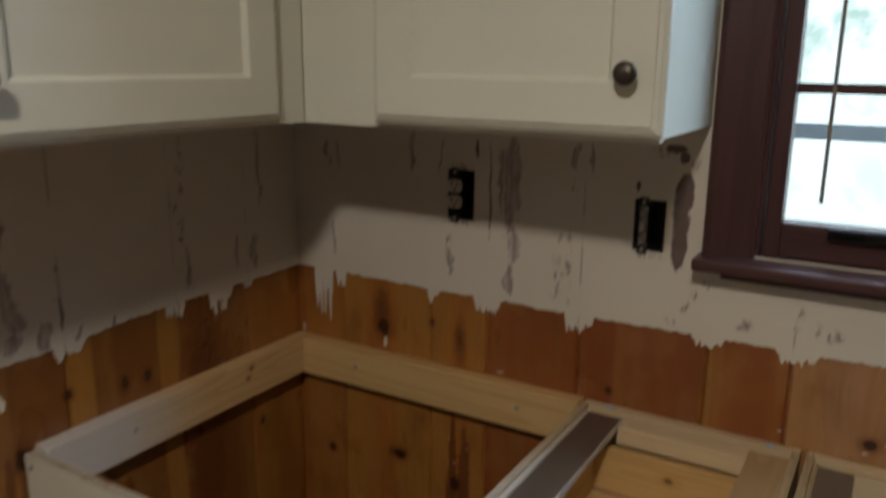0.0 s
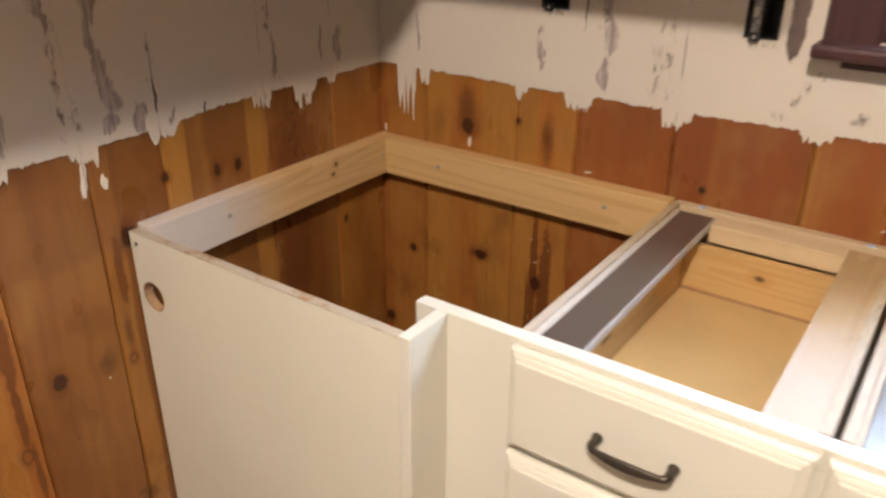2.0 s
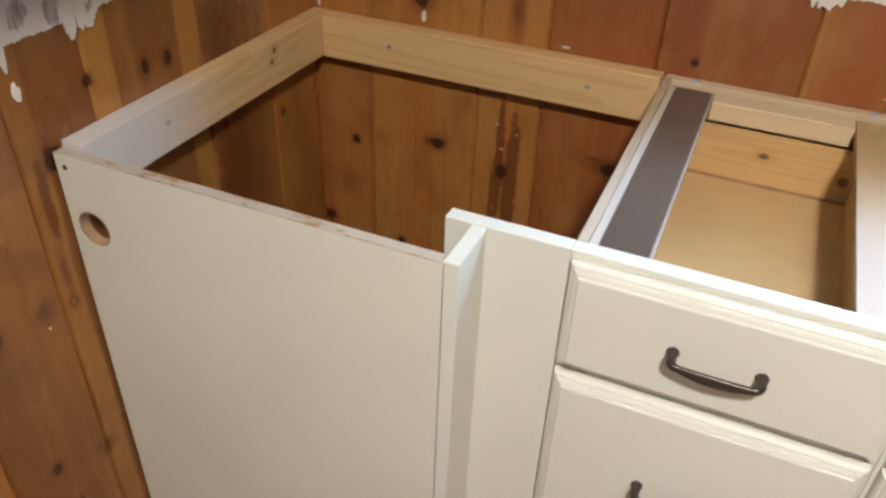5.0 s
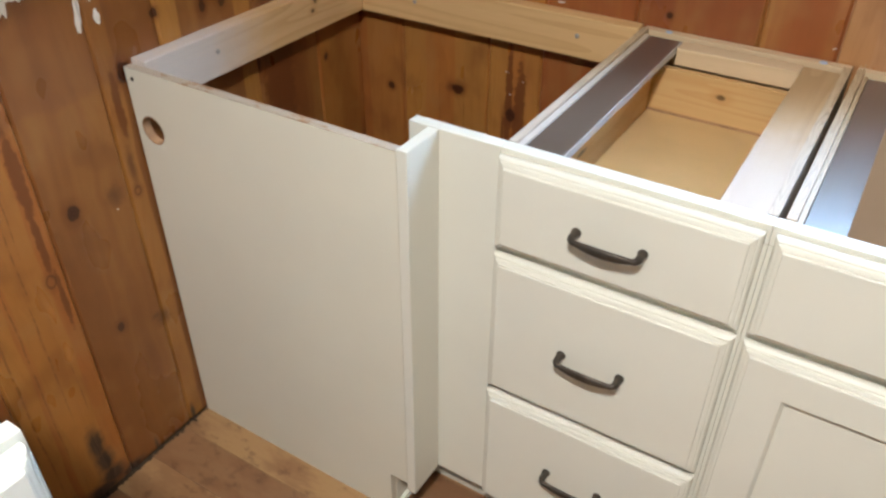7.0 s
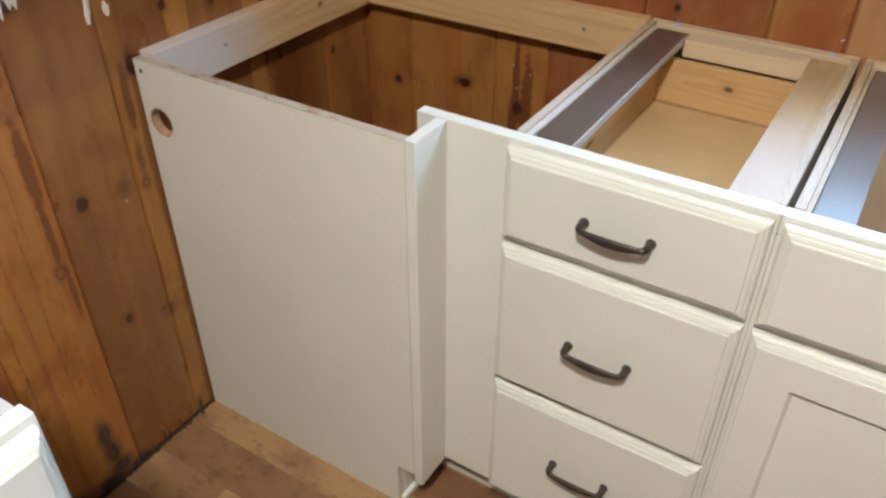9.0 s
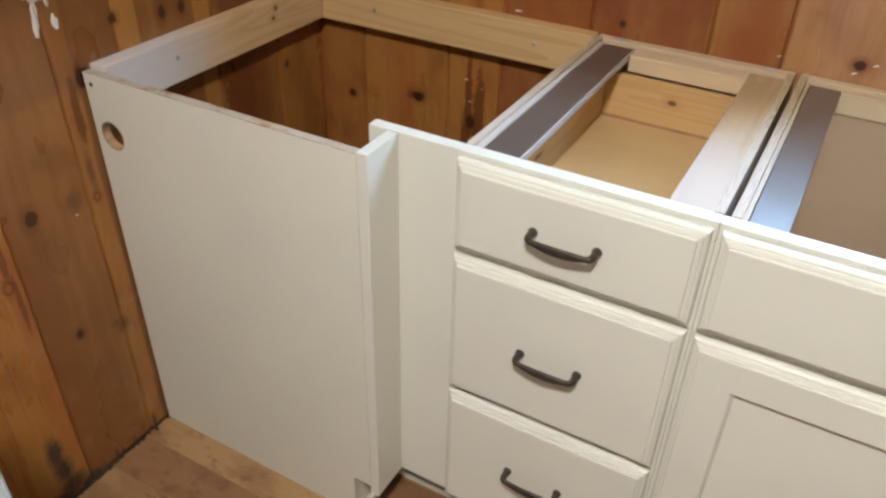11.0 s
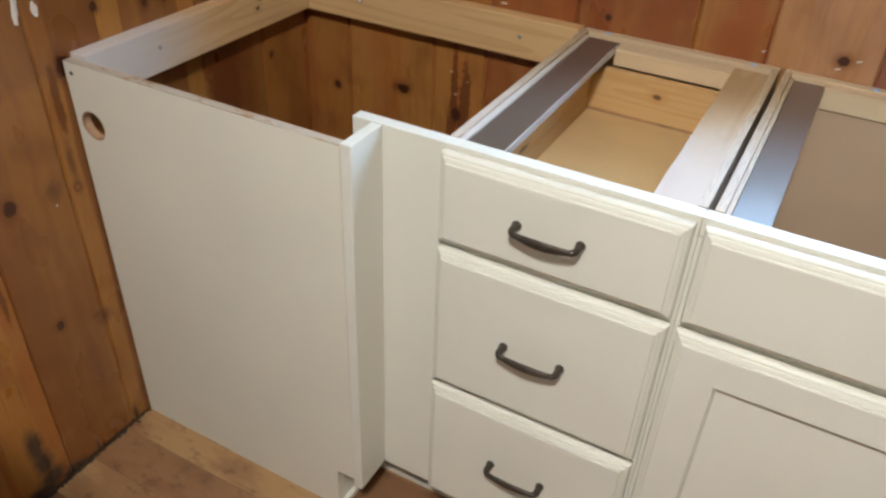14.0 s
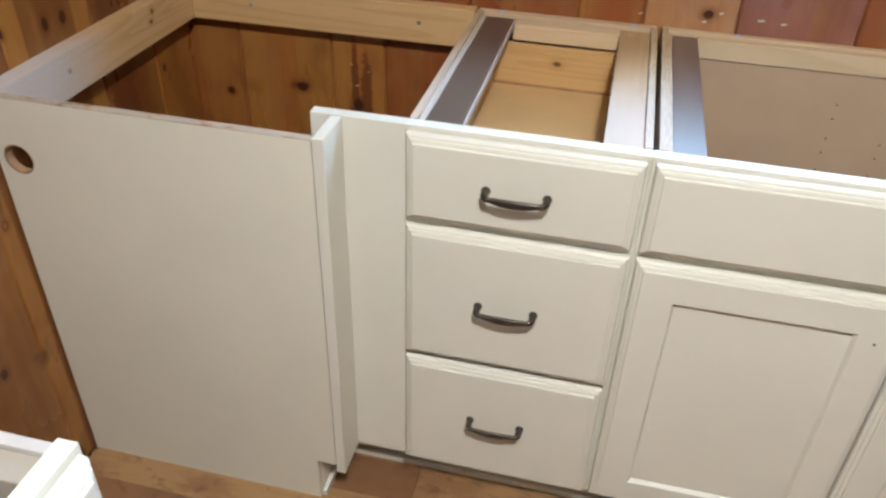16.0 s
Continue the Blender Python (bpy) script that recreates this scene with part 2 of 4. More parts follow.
PINE_WEST = wall_wood("knotty_pine_side", 1,
    knots=[(-0.858, 0.649, 0.013, 0.017), (-0.836, 0.365, 0.009, 0.012), (-0.487, 0.918, 0.008, 0.013), (-0.436, 0.916, 0.008, 0.013), (-0.600, 0.936, 0.009, 0.009),
           (-0.688, 0.856, 0.015, 0.022), (-0.285, 0.983, 0.005, 0.006), (-0.878, 1.010, 0.009, 0.010), (-0.14, 0.70, 0.006, 0.008)],
    streaks=[(-0.930, 0.76, 0.013, 0.10), (-0.932, 0.63, 0.008, 0.08), (-0.925, 0.50, 0.006, 0.07), (-0.30, 0.75, 0.05, 0.28), (-0.715, 0.80, 0.009, 0.07)],
    sap=[(-0.405, -0.360, 0.8), (-0.597, -0.545, 0.85), (-0.738, -0.700, 0.6), (-0.16, -0.02, 0.4), (-1.02, -0.945, 0.45), (-1.09, -1.035, 0.6)],
    smudges=[(-0.771, 0.642, 0.022, 0.028), (-0.738, 0.322, 0.022, 0.024), (-0.752, 0.335, 0.016, 0.010), (-0.720, 0.68, 0.010, 0.05)],
    eyes=[(-0.937, 0.546, 0.010, 0.015), (-0.720, 0.626, 0.008, 0.010)],
    lines=[(-0.989, 0.40, 0.0030, 0.20), (-0.984, 0.60, 0.0024, 0.12), (-1.024, 0.42, 0.0026, 0.34), (-1.060, 0.35, 0.0030, 0.36), (-0.955, 0.30, 0.0018, 0.09), (-0.971, 0.72, 0.0018, 0.12)],
    rot=[(-0.960, 0.082, 0.020, 0.034), (-0.966, 0.135, 0.017, 0.045), (-0.952, 0.030, 0.030, 0.026), (-0.985, 0.010, 0.045, 0.020), (-0.905, 0.008, 0.030, 0.012), (-0.838, 0.012, 0.004, 0.020), (-0.727, 0.016, 0.005, 0.028),
         (-0.80, -0.002, 0.14, 0.006), (-1.08, 0.02, 0.05, 0.03)])
PINE_NORTH = wall_wood("knotty_pine_back", 0,
    knots=[(0.240, 0.929, 0.015, 0.018), (0.088, 0.597, 0.009, 0.010), (0.283, 0.632, 0.016, 0.012), (0.427, 0.600, 0.013, 0.016), (0.644, 0.660, 0.018, 0.012),
           (0.366, 0.962, 0.005, 0.007), (0.758, 0.899, 0.006, 0.006), (1.195, 0.906, 0.011, 0.009), (0.012, 0.38, 0.013, 0.015), (0.20, 0.36, 0.008, 0.009), (0.55, 0.40, 0.010, 0.012)],
    streaks=[(0.420, 0.62, 0.010, 0.17), (0.448, 0.56, 0.016, 0.20), (0.408, 0.45, 0.006, 0.16), (0.62, 0.675, 0.030, 0.004)],
    sap=[(0.02, 0.12, 0.5), (0.13, 0.195, 0.8), (0.275, 0.362, 0.8), (0.366, 0.412, 0.8), (0.455, 0.494, 0.6), (0.925, 0.942, 0.6), (1.07, 1.12, 0.3), (0.30, 0.40, 0.3)],
    smudges=[(0.236, 0.975, 0.026, 0.055), (0.435, 0.930, 0.016, 0.07), (0.640, 0.664, 0.045, 0.022), (0.272, 0.632, 0.030, 0.012)],
    lines=[(0.300, 0.55, 0.0020, 0.20), (0.232, 0.55, 0.0016, 0.18)])
SKIM_WEST = skim_paint("scuffed_paint_side", 1,
    [(-0.598, 1.085, 0.0030, 0.030), (-0.497, 1.040, 0.0028, 0.012)],
    [(-0.690, 1.300, 0.006, 0.032), (-0.690, 1.245, 0.009, 0.036), (-0.697, 1.195, 0.009, 0.030), (-0.690, 1.145, 0.012, 0.030), (-0.678, 1.098, 0.017, 0.030), (-0.684, 1.055, 0.014, 0.018),
     (-0.756, 1.310, 0.006, 0.040), (-0.763, 1.245, 0.007, 0.034), (-0.629, 1.052, 0.013, 0.026), (-0.868, 1.12, 0.013, 0.085), (-0.850, 1.25, 0.008, 0.07),
     (-0.122, 1.290, 0.006, 0.055), (-0.143, 1.100, 0.011, 0.036), (-0.196, 1.110, 0.006, 0.034), (-0.325, 1.105, 0.006, 0.045)],
    [(-0.765, 1.27, 0.012, 0.09), (-0.758, 1.165, 0.009, 0.06), (-0.762, 1.085, 0.006, 0.04), (-0.740, 1.075, 0.008, 0.03), (-0.604, 1.140, 0.006, 0.035), (-0.565, 1.042, 0.008, 0.016),
     (-0.323, 1.335, 0.008, 0.050), (-0.336, 1.275, 0.010, 0.035), (-0.353, 1.232, 0.008, 0.034), (-0.333, 1.170, 0.007, 0.045), (-0.322, 1.075, 0.010, 0.030),
     (-0.130, 1.350, 0.013, 0.025), (-0.122, 1.24, 0.008, 0.04), (-0.365, 1.03, 0.014, 0.016), (-0.250, 1.01, 0.018, 0.012)],
    (-0.166, -0.360, -0.597, -0.745))
SKIM_NORTH = skim_paint("scuffed_paint_back", 0,
    [(0.873, 1.284, 0.014, 0.040), (0.868, 1.242, 0.0135, 0.060), (0.869, 1.192, 0.0135, 0.044), (0.500, 1.255, 0.0020, 0.095), (0.471, 1.336, 0.0045, 0.020), (0.852, 1.360, 0.016, 0.008), (0.866, 1.346, 0.007, 0.010), (0.792, 1.292, 0.004, 0.010)],
    [(0.545, 1.300, 0.018, 0.065), (0.548, 1.245, 0.018, 0.045), (0.524, 1.270, 0.005, 0.070), (0.551, 1.150, 0.013, 0.032), (0.546, 1.085, 0.010, 0.032), (0.320, 1.325, 0.006, 0.045), (0.390, 1.315, 0.003, 0.040),
     (0.407, 1.105, 0.005, 0.030), (0.672, 1.336, 0.008, 0.024), (0.703, 1.334, 0.004, 0.028), (0.090, 1.315, 0.005, 0.020), (0.125, 1.300, 0.004, 0.030), (0.106, 1.120, 0.004, 0.045)],
    [(0.645, 1.115, 0.012, 0.065), (0.669, 1.130, 0.010, 0.070), (0.672, 1.280, 0.004, 0.015), (0.545, 1.20, 0.016, 0.05), (0.407, 1.150, 0.008, 0.015), (0.920, 1.132, 0.013, 0.010), (0.901, 1.110, 0.010, 0.012),
     (0.887, 1.082, 0.009, 0.014), (0.867, 1.056, 0.014, 0.009), (0.986, 1.072, 0.022, 0.013), (1.072, 1.105, 0.006, 0.035), (1.12, 1.08, 0.02, 0.015), (0.884, 1.332, 0.010, 0.014), (0.840, 1.355, 0.030, 0.010),
     (0.434, 1.188, 0.030, 0.010), (0.434, 1.298, 0.030, 0.010), (0.815, 1.172, 0.030, 0.009), (0.800, 1.275, 0.010, 0.008), (0.095, 1.30, 0.012, 0.03), (1.26, 1.08, 0.03, 0.03)],
    (0.693, 1.067, 1.255))

CREAM = plain("cream_cabinet_paint", (0.695, 0.677, 0.578), 0.42, 0, 0.32, 0.03, 6)
CREAM_PANEL = plain("cream_panel_laminate", (0.69, 0.662, 0.542), 0.50, 0, 0.3, 0.03, 5)
WHITE_EDGE = plain("white_painted_edge", (0.50, 0.48, 0.45), 0.45, 0, 0.4, 0.08, 40)
PINE_X = lumber("planed_pine_x", 0, (0.66, 0.435, 0.195), (0.49, 0.27, 0.095), 0.5)
PINE_Y = lumber("planed_pine_y", 1, (0.66, 0.445, 0.21), (0.49, 0.275, 0.10), 0.45, wash=(-0.32, -0.56, 0.80), marks=[(-0.205, 0.858, 0.006, 0.007), (-0.215, 0.838, 0.007, 0.005)])
# this strip turns whiter towards its front end
PINE_STRIP = lumber("pale_front_pine_strip", 1, (0.47, 0.32, 0.165), (0.37, 0.235, 0.11), 0.60, wash=(-0.20, -0.50, 0.5), spec=0.06)
PALE_PINE_X = lumber("pale_rail_pine", 0, (0.64, 0.49, 0.30), (0.52, 0.365, 0.205), 0.5)
DRAWER_PINE_X = lumber("drawer_pine_x", 0, (0.60, 0.395, 0.165), (0.50, 0.27, 0.09), 0.45, marks=[(0.905, 0.800, 0.010, 0.007), (1.030, 0.785, 0.010, 0.010), (0.80, 0.745, 0.012, 0.004)])
DRAWER_PINE_Y = lumber("drawer_pine_y", 1, (0.60, 0.395, 0.165), (0.50, 0.27, 0.09), 0.40, marks=[(-0.42, 0.795, 0.022, 0.005)])
PLY_EDGE = lumber("raw_plywood_edge", 1, (0.50, 0.38, 0.23), (0.20, 0.125, 0.07), 0.65, 4.5, wash=(-0.16, -0.46, 0.38), spec=0.15)
WORN_EDGE = lumber("worn_painted_strip", 1, (0.50, 0.42, 0.31), (0.33, 0.25, 0.17), 0.6, 2.0, wash=(-0.05, -0.40, 0.6), spec=0.15)
RAW_EDGE = plain("raw_board_edge", (0.42, 0.25, 0.13), 0.7, 0, 0.3, 0.35, 30)
DRAWER_PLY = plain("drawer_bottom_plywood", (0.60, 0.405, 0.180), 0.38, 0, 0.4, 0.10, 9)
HARDBOARD = plain("beige_hardboard", (0.50, 0.355, 0.225), 0.5, 0, 0.35, 0.06, 8)
GREIGE = plain("greige_melamine", (0.36, 0.325, 0.27), 0.5, 0, 0.35, 0.06, 8)
BROWN = lumber("brown_laminate_strip", 1, (0.088, 0.066, 0.053), (0.076, 0.057, 0.046), 0.32, 2.0, spec=1.0)
BROWN.node_tree.nodes["Principled BSDF"].inputs["Coat Weight"].default_value = 0.8
BROWN.node_tree.nodes["Principled BSDF"].inputs["Coat Roughness"].default_value = 0.28
BRONZE = plain("dark_bronze", (0.100, 0.083, 0.067), 0.36, 0.8, 0.5, 0.25, 60)
STEEL = plain("zinc_screw", (0.46, 0.44, 0.40), 0.35, 0.55, 0.5, 0.2, 200)
BLUE_ZINC = plain("blue_zinc_screw", (0.45, 0.60, 0.82), 0.32, 0.25, 0.5, 0.2, 200)
BLACK = plain("dark_hole", (0.012, 0.011, 0.010), 0.8, 0, 0.2, 0.2)
BOX_STEEL = plain("old_outlet_box", (0.06, 0.058, 0.056), 0.5, 0.7, 0.4, 0.4, 80)
SPATTER = plain("spattered_steel", (0.40, 0.38, 0.36), 0.5, 0.4, 0.4, 0.75, 150)
DEVICE = plain("ivory_plastic_device", (0.62, 0.57, 0.50), 0.38, 0, 0.5, 0.10, 60)
MAHOGANY = lumber("dark_mahogany_trim", 2, (0.078, 0.034, 0.032), (0.048, 0.021, 0.020), 0.36)
MAHOGANY_X = lumber("dark_mahogany_sill", 0, (0.080, 0.035, 0.033), (0.050, 0.022, 0.021), 0.34)
GRILLE = plain("dark_grille_bar", (0.24, 0.19, 0.15), 0.5, 0, 0.4, 0.1)
DRYWALL = plain("room_wall_paint", (0.60, 0.57, 0.54), 0.8, 0, 0.2, 0.06, 3)
CEILING_PAINT = plain("ceiling_paint", (0.74, 0.73, 0.72), 0.85, 0, 0.2, 0.04, 3)
GLUE_GREY = plain("grey_debris", (0.085, 0.062, 0.045), 0.9, 0, 0.2, 0.5, 120)
PORCH_PAINT = plain("porch_grey_paint", (0.42, 0.46, 0.50), 0.6, 0, 0.3, 0.1)
GRASS = plain("outside_ground", (0.30, 0.36, 0.22), 0.95, 0, 0.1, 0.35, 2)


def floor_wood(name, near):
    """Printed maple strips; the near ones take their tone from the object's colour, the rest from chance."""
    g = Graph(name, 0.38, 0, 0.45)
    p = g.split(g.place())
    info = g.node("ShaderNodeObjectInfo")
    if near:
        own = g.split(info.outputs["Color"])[0]
        shift = g.math("MULTIPLY", info.outputs["Random"], 9.0)
    else:
        own = g.node("ShaderNodeNewGeometry").outputs["Random Per Island"]
        shift = g.math("MULTIPLY", own, 9.0)
    q = g.join(g.math("MULTIPLY", p[0], 0.09), p[1], shift)
    cloud = g.noise(g.join(g.math("MULTIPLY", p[0], 0.45), p[1], shift), 11, 4, 0.6)
    stain = g.noise(g.join(g.math("MULTIPLY", p[0], 0.7), p[1], g.math("ADD", shift, 4.0)), 24, 4, 0.65)
    grain, fine = g.noise(q, 70, 4, 0.6), g.noise(q, 380, 2)
    c = g.mix(g.ramp(own, 0.05, 0.95), (0.215, 0.108, 0.050), (0.37, 0.222, 0.096))
    c = g.mix(g.ramp(cloud, 0.45, 0.62, 0.0, 0.6), c, (0.185, 0.085, 0.038))
    c = g.mix(g.ramp(stain, 0.53, 0.67, 0.0, 0.6), c, (0.115, 0.052, 0.026))
    c = g.mix(g.ramp(grain, 0.45, 0.75, 0.0, 0.28), c, (0.22, 0.100, 0.040))
    c = g.mix(g.ramp(fine, 0.52, 0.8, 0.0, 0.2), c, (0.14, 0.07, 0.03))
    g.bump(fine, 0.1, 0.001)
    return g.colour(c)


FLOORING = floor_wood("wood_look_flooring", False)
FLOORING_NEAR = floor_wood("wood_look_flooring_strip", True)


def chipped_edge():
    """Cream edge tape broken through to brown board in long chips."""
    g = Graph("chipped_cream_edge", 0.6, 0, 0.3)
    p = g.split(g.place())
    chips = g.noise(g.join(g.math("MULTIPLY", p[0], 0.35), p[1], p[2]), 90, 4, 0.7)
    long_chips = g.noise(g.join(p[0], 0.0, 0.0), 9, 3)
    m = g.ramp(g.math("ADD", g.math("MULTIPLY", chips, 0.5), g.math("MULTIPLY", long_chips, 0.5)), 0.52, 0.58)
    c = g.mix(m, (0.45, 0.385, 0.295), g.mix(chips, (0.22, 0.11, 0.05), (0.42, 0.26, 0.14)))
    g.bump(chips, 0.4, 0.001)
    return g.colour(c)


CHIPPED_EDGE = chipped_edge()


def glass():
    g = Graph("window_glass", 0.0, 0, 0.5)
    g.put(g.bsdf.inputs["Transmission Weight"], 1.0)
    g.put(g.bsdf.inputs["IOR"], 1.05)
    return g.colour((0.97, 0.99, 0.98))


GLASS = glass()


def daylight():
    """Overcast garden beyond the window: pale sky, washed-out leaves."""
    g = Graph("bright_outdoors", 1.0, 0, 0)
    pos = g.place()
    n = g.noise(pos, 1.6, 5, 0.65)
    z = g.split(pos)[2]
    leaf = g.math("MULTIPLY", g.ramp(n, 0.50, 0.62), g.ramp(z, 0.9, 1.8, 0.35, 1.0))
    c = g.mix(leaf, (0.80, 0.96, 1.0), (0.40, 0.56, 0.52))
    g.put(g.bsdf.inputs["Emission Color"], c)
    g.put(g.bsdf.inputs["Emission Strength"], 4.2)
    return g.colour((0.5, 0.5, 0.5))


OUTDOORS = daylight()


def shade_glow():
    g = Graph("lit_lamp_shade", 0.5)
    g.put(g.bsdf.inputs["Emission Color"], (1.0, 0.9, 0.76))
    g.put(g.bsdf.inputs["Emission Strength"], 3.0)
    return g.colour((0.85, 0.82, 0.76))


LAMP_GLASS = shade_glow()

# ---- building blocks ----
ORIGIN = {}


def thing(name, base, label, category, group="", kind=""):
    ob = tagged(new(name), label, category, group, kind)
    ob.location = base
    ob.empty_display_size = 0.05
    ORIGIN[ob.name] = Vector(base)
    return ob


def part(name, bm, material, parent=None, label=""):
    """Links a bmesh, given in the world's metres, as one mesh under its thing or part."""
    bmesh.ops.recalc_face_normals(bm, faces=bm.faces)
    base = ORIGIN[parent.name] if parent else Vector()
    if base.length:
        bmesh.ops.translate(bm, verts=bm.verts, vec=-base)
    mesh = bpy.data.meshes.new(name)
    bm.to_mesh(mesh)
    bm.free()
    mesh.materials.append(material)
    ob = new(name, mesh)
    ob.parent = parent
    ORIGIN[ob.name] = base
    if label:
        ob["label"] = label
    return ob


def smooth(ob):
    for poly in ob.data.polygons:
        poly.use_smooth = True
    return ob


def add_box(bm, x0, x1, y0, y1, z0, z1, bev=0.0):
    got = bmesh.ops.create_cube(bm, size=1)["verts"]
    for v in got:
        v.co = Vector((x0 + (v.co.x + 0.5) * (x1 - x0), y0 + (v.co.y + 0.5) * (y1 - y0), z0 + (v.co.z + 0.5) * (z1 - z0)))
    if bev:
        edges = list({e for v in got for e in v.link_edges})
        bmesh.ops.bevel(bm, geom=edges, offset=bev, segments=2, profile=0.6, affect="EDGES")
    return got


def box(x0, x1, y0, y1, z0, z1, bev=0.0015):
    bm = bmesh.new()
    add_box(bm, x0, x1, y0, y1, z0, z1, bev)
    return bm


def rings_bm(rings, cap_first=True, cap_last=True):
    """A skin through closed rings of points."""
    bm = bmesh.new()
    rows = [[bm.verts.new(p) for p in ring] for ring in rings]
    n = len(rows[0])
    for a, b in zip(rows, rows[1:]):
        for i in range(n):
            bm.faces.new((a[i], a[(i + 1) % n], b[(i + 1) % n], b[i]))
    if cap_first:
        bm.faces.new(rows[0][::-1])
    if cap_last:
        bm.faces.new(rows[-1])
    return bm


def rod(a, b, r, r2=None, n=12):
    a, b = Vector(a), Vector(b)
    q = (b - a).to_track_quat("Z", "Y")
    out = []
    for c, rad in ((a, r), (b, r if r2 is None else r2)):
        out.append([c + q @ Vector((rad * math.cos(2 * math.pi * i / n), rad * math.sin(2 * math.pi * i / n), 0)) for i in range(n)])
    return rings_bm(out)


def turned(base, axis, profile, n=20):
    """A turned body: (distance along the axis, radius) from base."""
    base, q = Vector(base), Vector(axis).to_track_quat("Z", "Y")
    return rings_bm([[base + q @ Vector((r * math.cos(2 * math.pi * i / n), r * math.sin(2 * math.pi * i / n), d)) for i in range(n)] for d, r in profile])


def screw(name, at, axis, r, material, parent):
    """Pan-head screw with a cross slot pressed in."""
    ob = smooth(part(name, turned(at, axis, [(-0.002, r * 0.6), (0.0, r), (0.0012, r * 0.92), (0.0020, r * 0.55), (0.0021, r * 0.30), (0.0008, r * 0.22)], 14), material, parent))
    return ob


def face_ring(facing, across0, across1, z0, z1, out, inset):
    """A rectangle inset from a front's outline, at a distance out. facing: ('y', plane) fronts look to -y, ('x', plane) to +x."""
    way, plane = facing
    a0, a1, b0, b1 = across0 + inset, across1 - inset, z0 + inset, z1 - inset
    if way == "y":
        return [(a0, plane - out, b0), (a1, plane - out, b0), (a1, plane - out, b1), (a0, plane - out, b1)]
    return [(plane + out, a0, b0), (plane + out, a1, b0), (plane + out, a1, b1), (plane + out, a0, b1)]


EDGE = [(0.0, 0.0), (0.0062, 0.0), (0.0102, 0.0010), (0.0130, 0.0036), (0.0138, 0.0064), (0.0162, 0.0067), (0.0178, 0.0100), (0.0184, 0.0132), (0.0210, 0.0135), (0.0220, 0.0150)]


def slab_front(facing, a0, a1, z0, z1):
    """A drawer front with a stepped, moulded rim."""
    return rings_bm([face_ring(facing, a0, a1, z0, z1, o, i) for o, i in EDGE])


def panel_front(facing, a0, a1, z0, z1, rail=0.068, deep=0.0085):
    """A door with a moulded rim and a recessed flat panel."""
    rows = [(o, i) for o, i in EDGE] + [(0.0220, rail), (0.0215, rail + 0.0012), (0.0220 - deep * 0.75, rail + 0.0055), (0.0220 - deep, rail + 0.0065)]
    return rings_bm([face_ring(facing, a0, a1, z0, z1, o, i) for o, i in rows])


def pull_mesh():
    """A cast bow handle, 98 mm between its feet: flared feet that bend into a flat bar, widest at its middle, along -y."""
    half, out, bend, n = 0.0490, 0.0250, 0.0085, 14
    way = [(-half, 0.0, 0.0078, 0.0078), (-half, 0.0030, 0.0076, 0.0078), (-half, 0.0065, 0.0062, 0.0066), (-half, 0.0120, 0.0058, 0.0060), (-half, out - bend, 0.0060, 0.0060)]
    for k in range(1, 6):
        a = math.radians(90 * k / 6)
        way.append((-half + bend - bend * math.cos(a), out - bend + bend * math.sin(a), 0.0058 - 0.0014 * k / 6, 0.0060 - 0.0010 * k / 6))
    for k in range(0, 10):
        s = -1 + k / 9
        x = (half - bend) * s
        way.append((x, out + 0.0015 * (1 - s * s), 0.0036 + 0.0006 * (1 - s * s), 0.0048 + 0.0032 * (1 - s * s)))
    way += [(-x, y, t, w) for x, y, t, w in reversed(way[:-1])]
    bm = bmesh.new()
    vs = []
    for k, (x, y, t, w) in enumerate(way):
        xa, ya = way[max(k - 1, 0)][:2]
        xb, yb = way[min(k + 1, len(way) - 1)][:2]
        tx, ty = xb - xa, yb - ya
        size = math.hypot(tx, ty)
        nx, ny = -ty / size, tx / size
        low = -0.0040 * max(0.0, 1 - (x / half) ** 2)
        vs.append([bm.verts.new((x + nx * t * math.cos(2 * math.pi * i / n), -(y + ny * t * math.cos(2 * math.pi * i / n)), low + w * math.sin(2 * math.pi * i / n))) for i in range(n)])
    for a, b in zip(vs, vs[1:]):
        for i in range(n):
            bm.faces.new((a[i], a[(i + 1) % n], b[(i + 1) % n], b[i]))
    bm.faces.new(vs[0][::-1])
    bm.faces.new(vs[-1])
    bmesh.ops.recalc_face_normals(bm, faces=bm.faces)
    mesh = bpy.data.meshes.new("handle")
    bm.to_mesh(mesh)
    bm.free()
    for poly in mesh.polygons:
        poly.use_smooth = True
    mesh.materials.append(BRONZE)
    return mesh


PULL = pull_mesh()


def add_pull(parent, x, y, z):
    ob = new("handle", PULL)
    ob.parent = parent
    ob.location = Vector((x, y, z)) - ORIGIN[parent.name]
    ob["label"] = "dark bronze bow handle"
    return ob

# ---- the room's shell ----
ROOM_X, ROOM_Y, ROOM_Z = 4.6, -5.2, 2.60
WIN = (0.985, 1.745, 1.192, 2.07)          # the window's rough opening: x, x, z, z


def shell(name, boxes, material, label, category):
    bm = bmesh.new()
    for b in boxes:
        add_box(bm, *b)
    return tagged(part(name, bm, material), label, category, kind="structure")


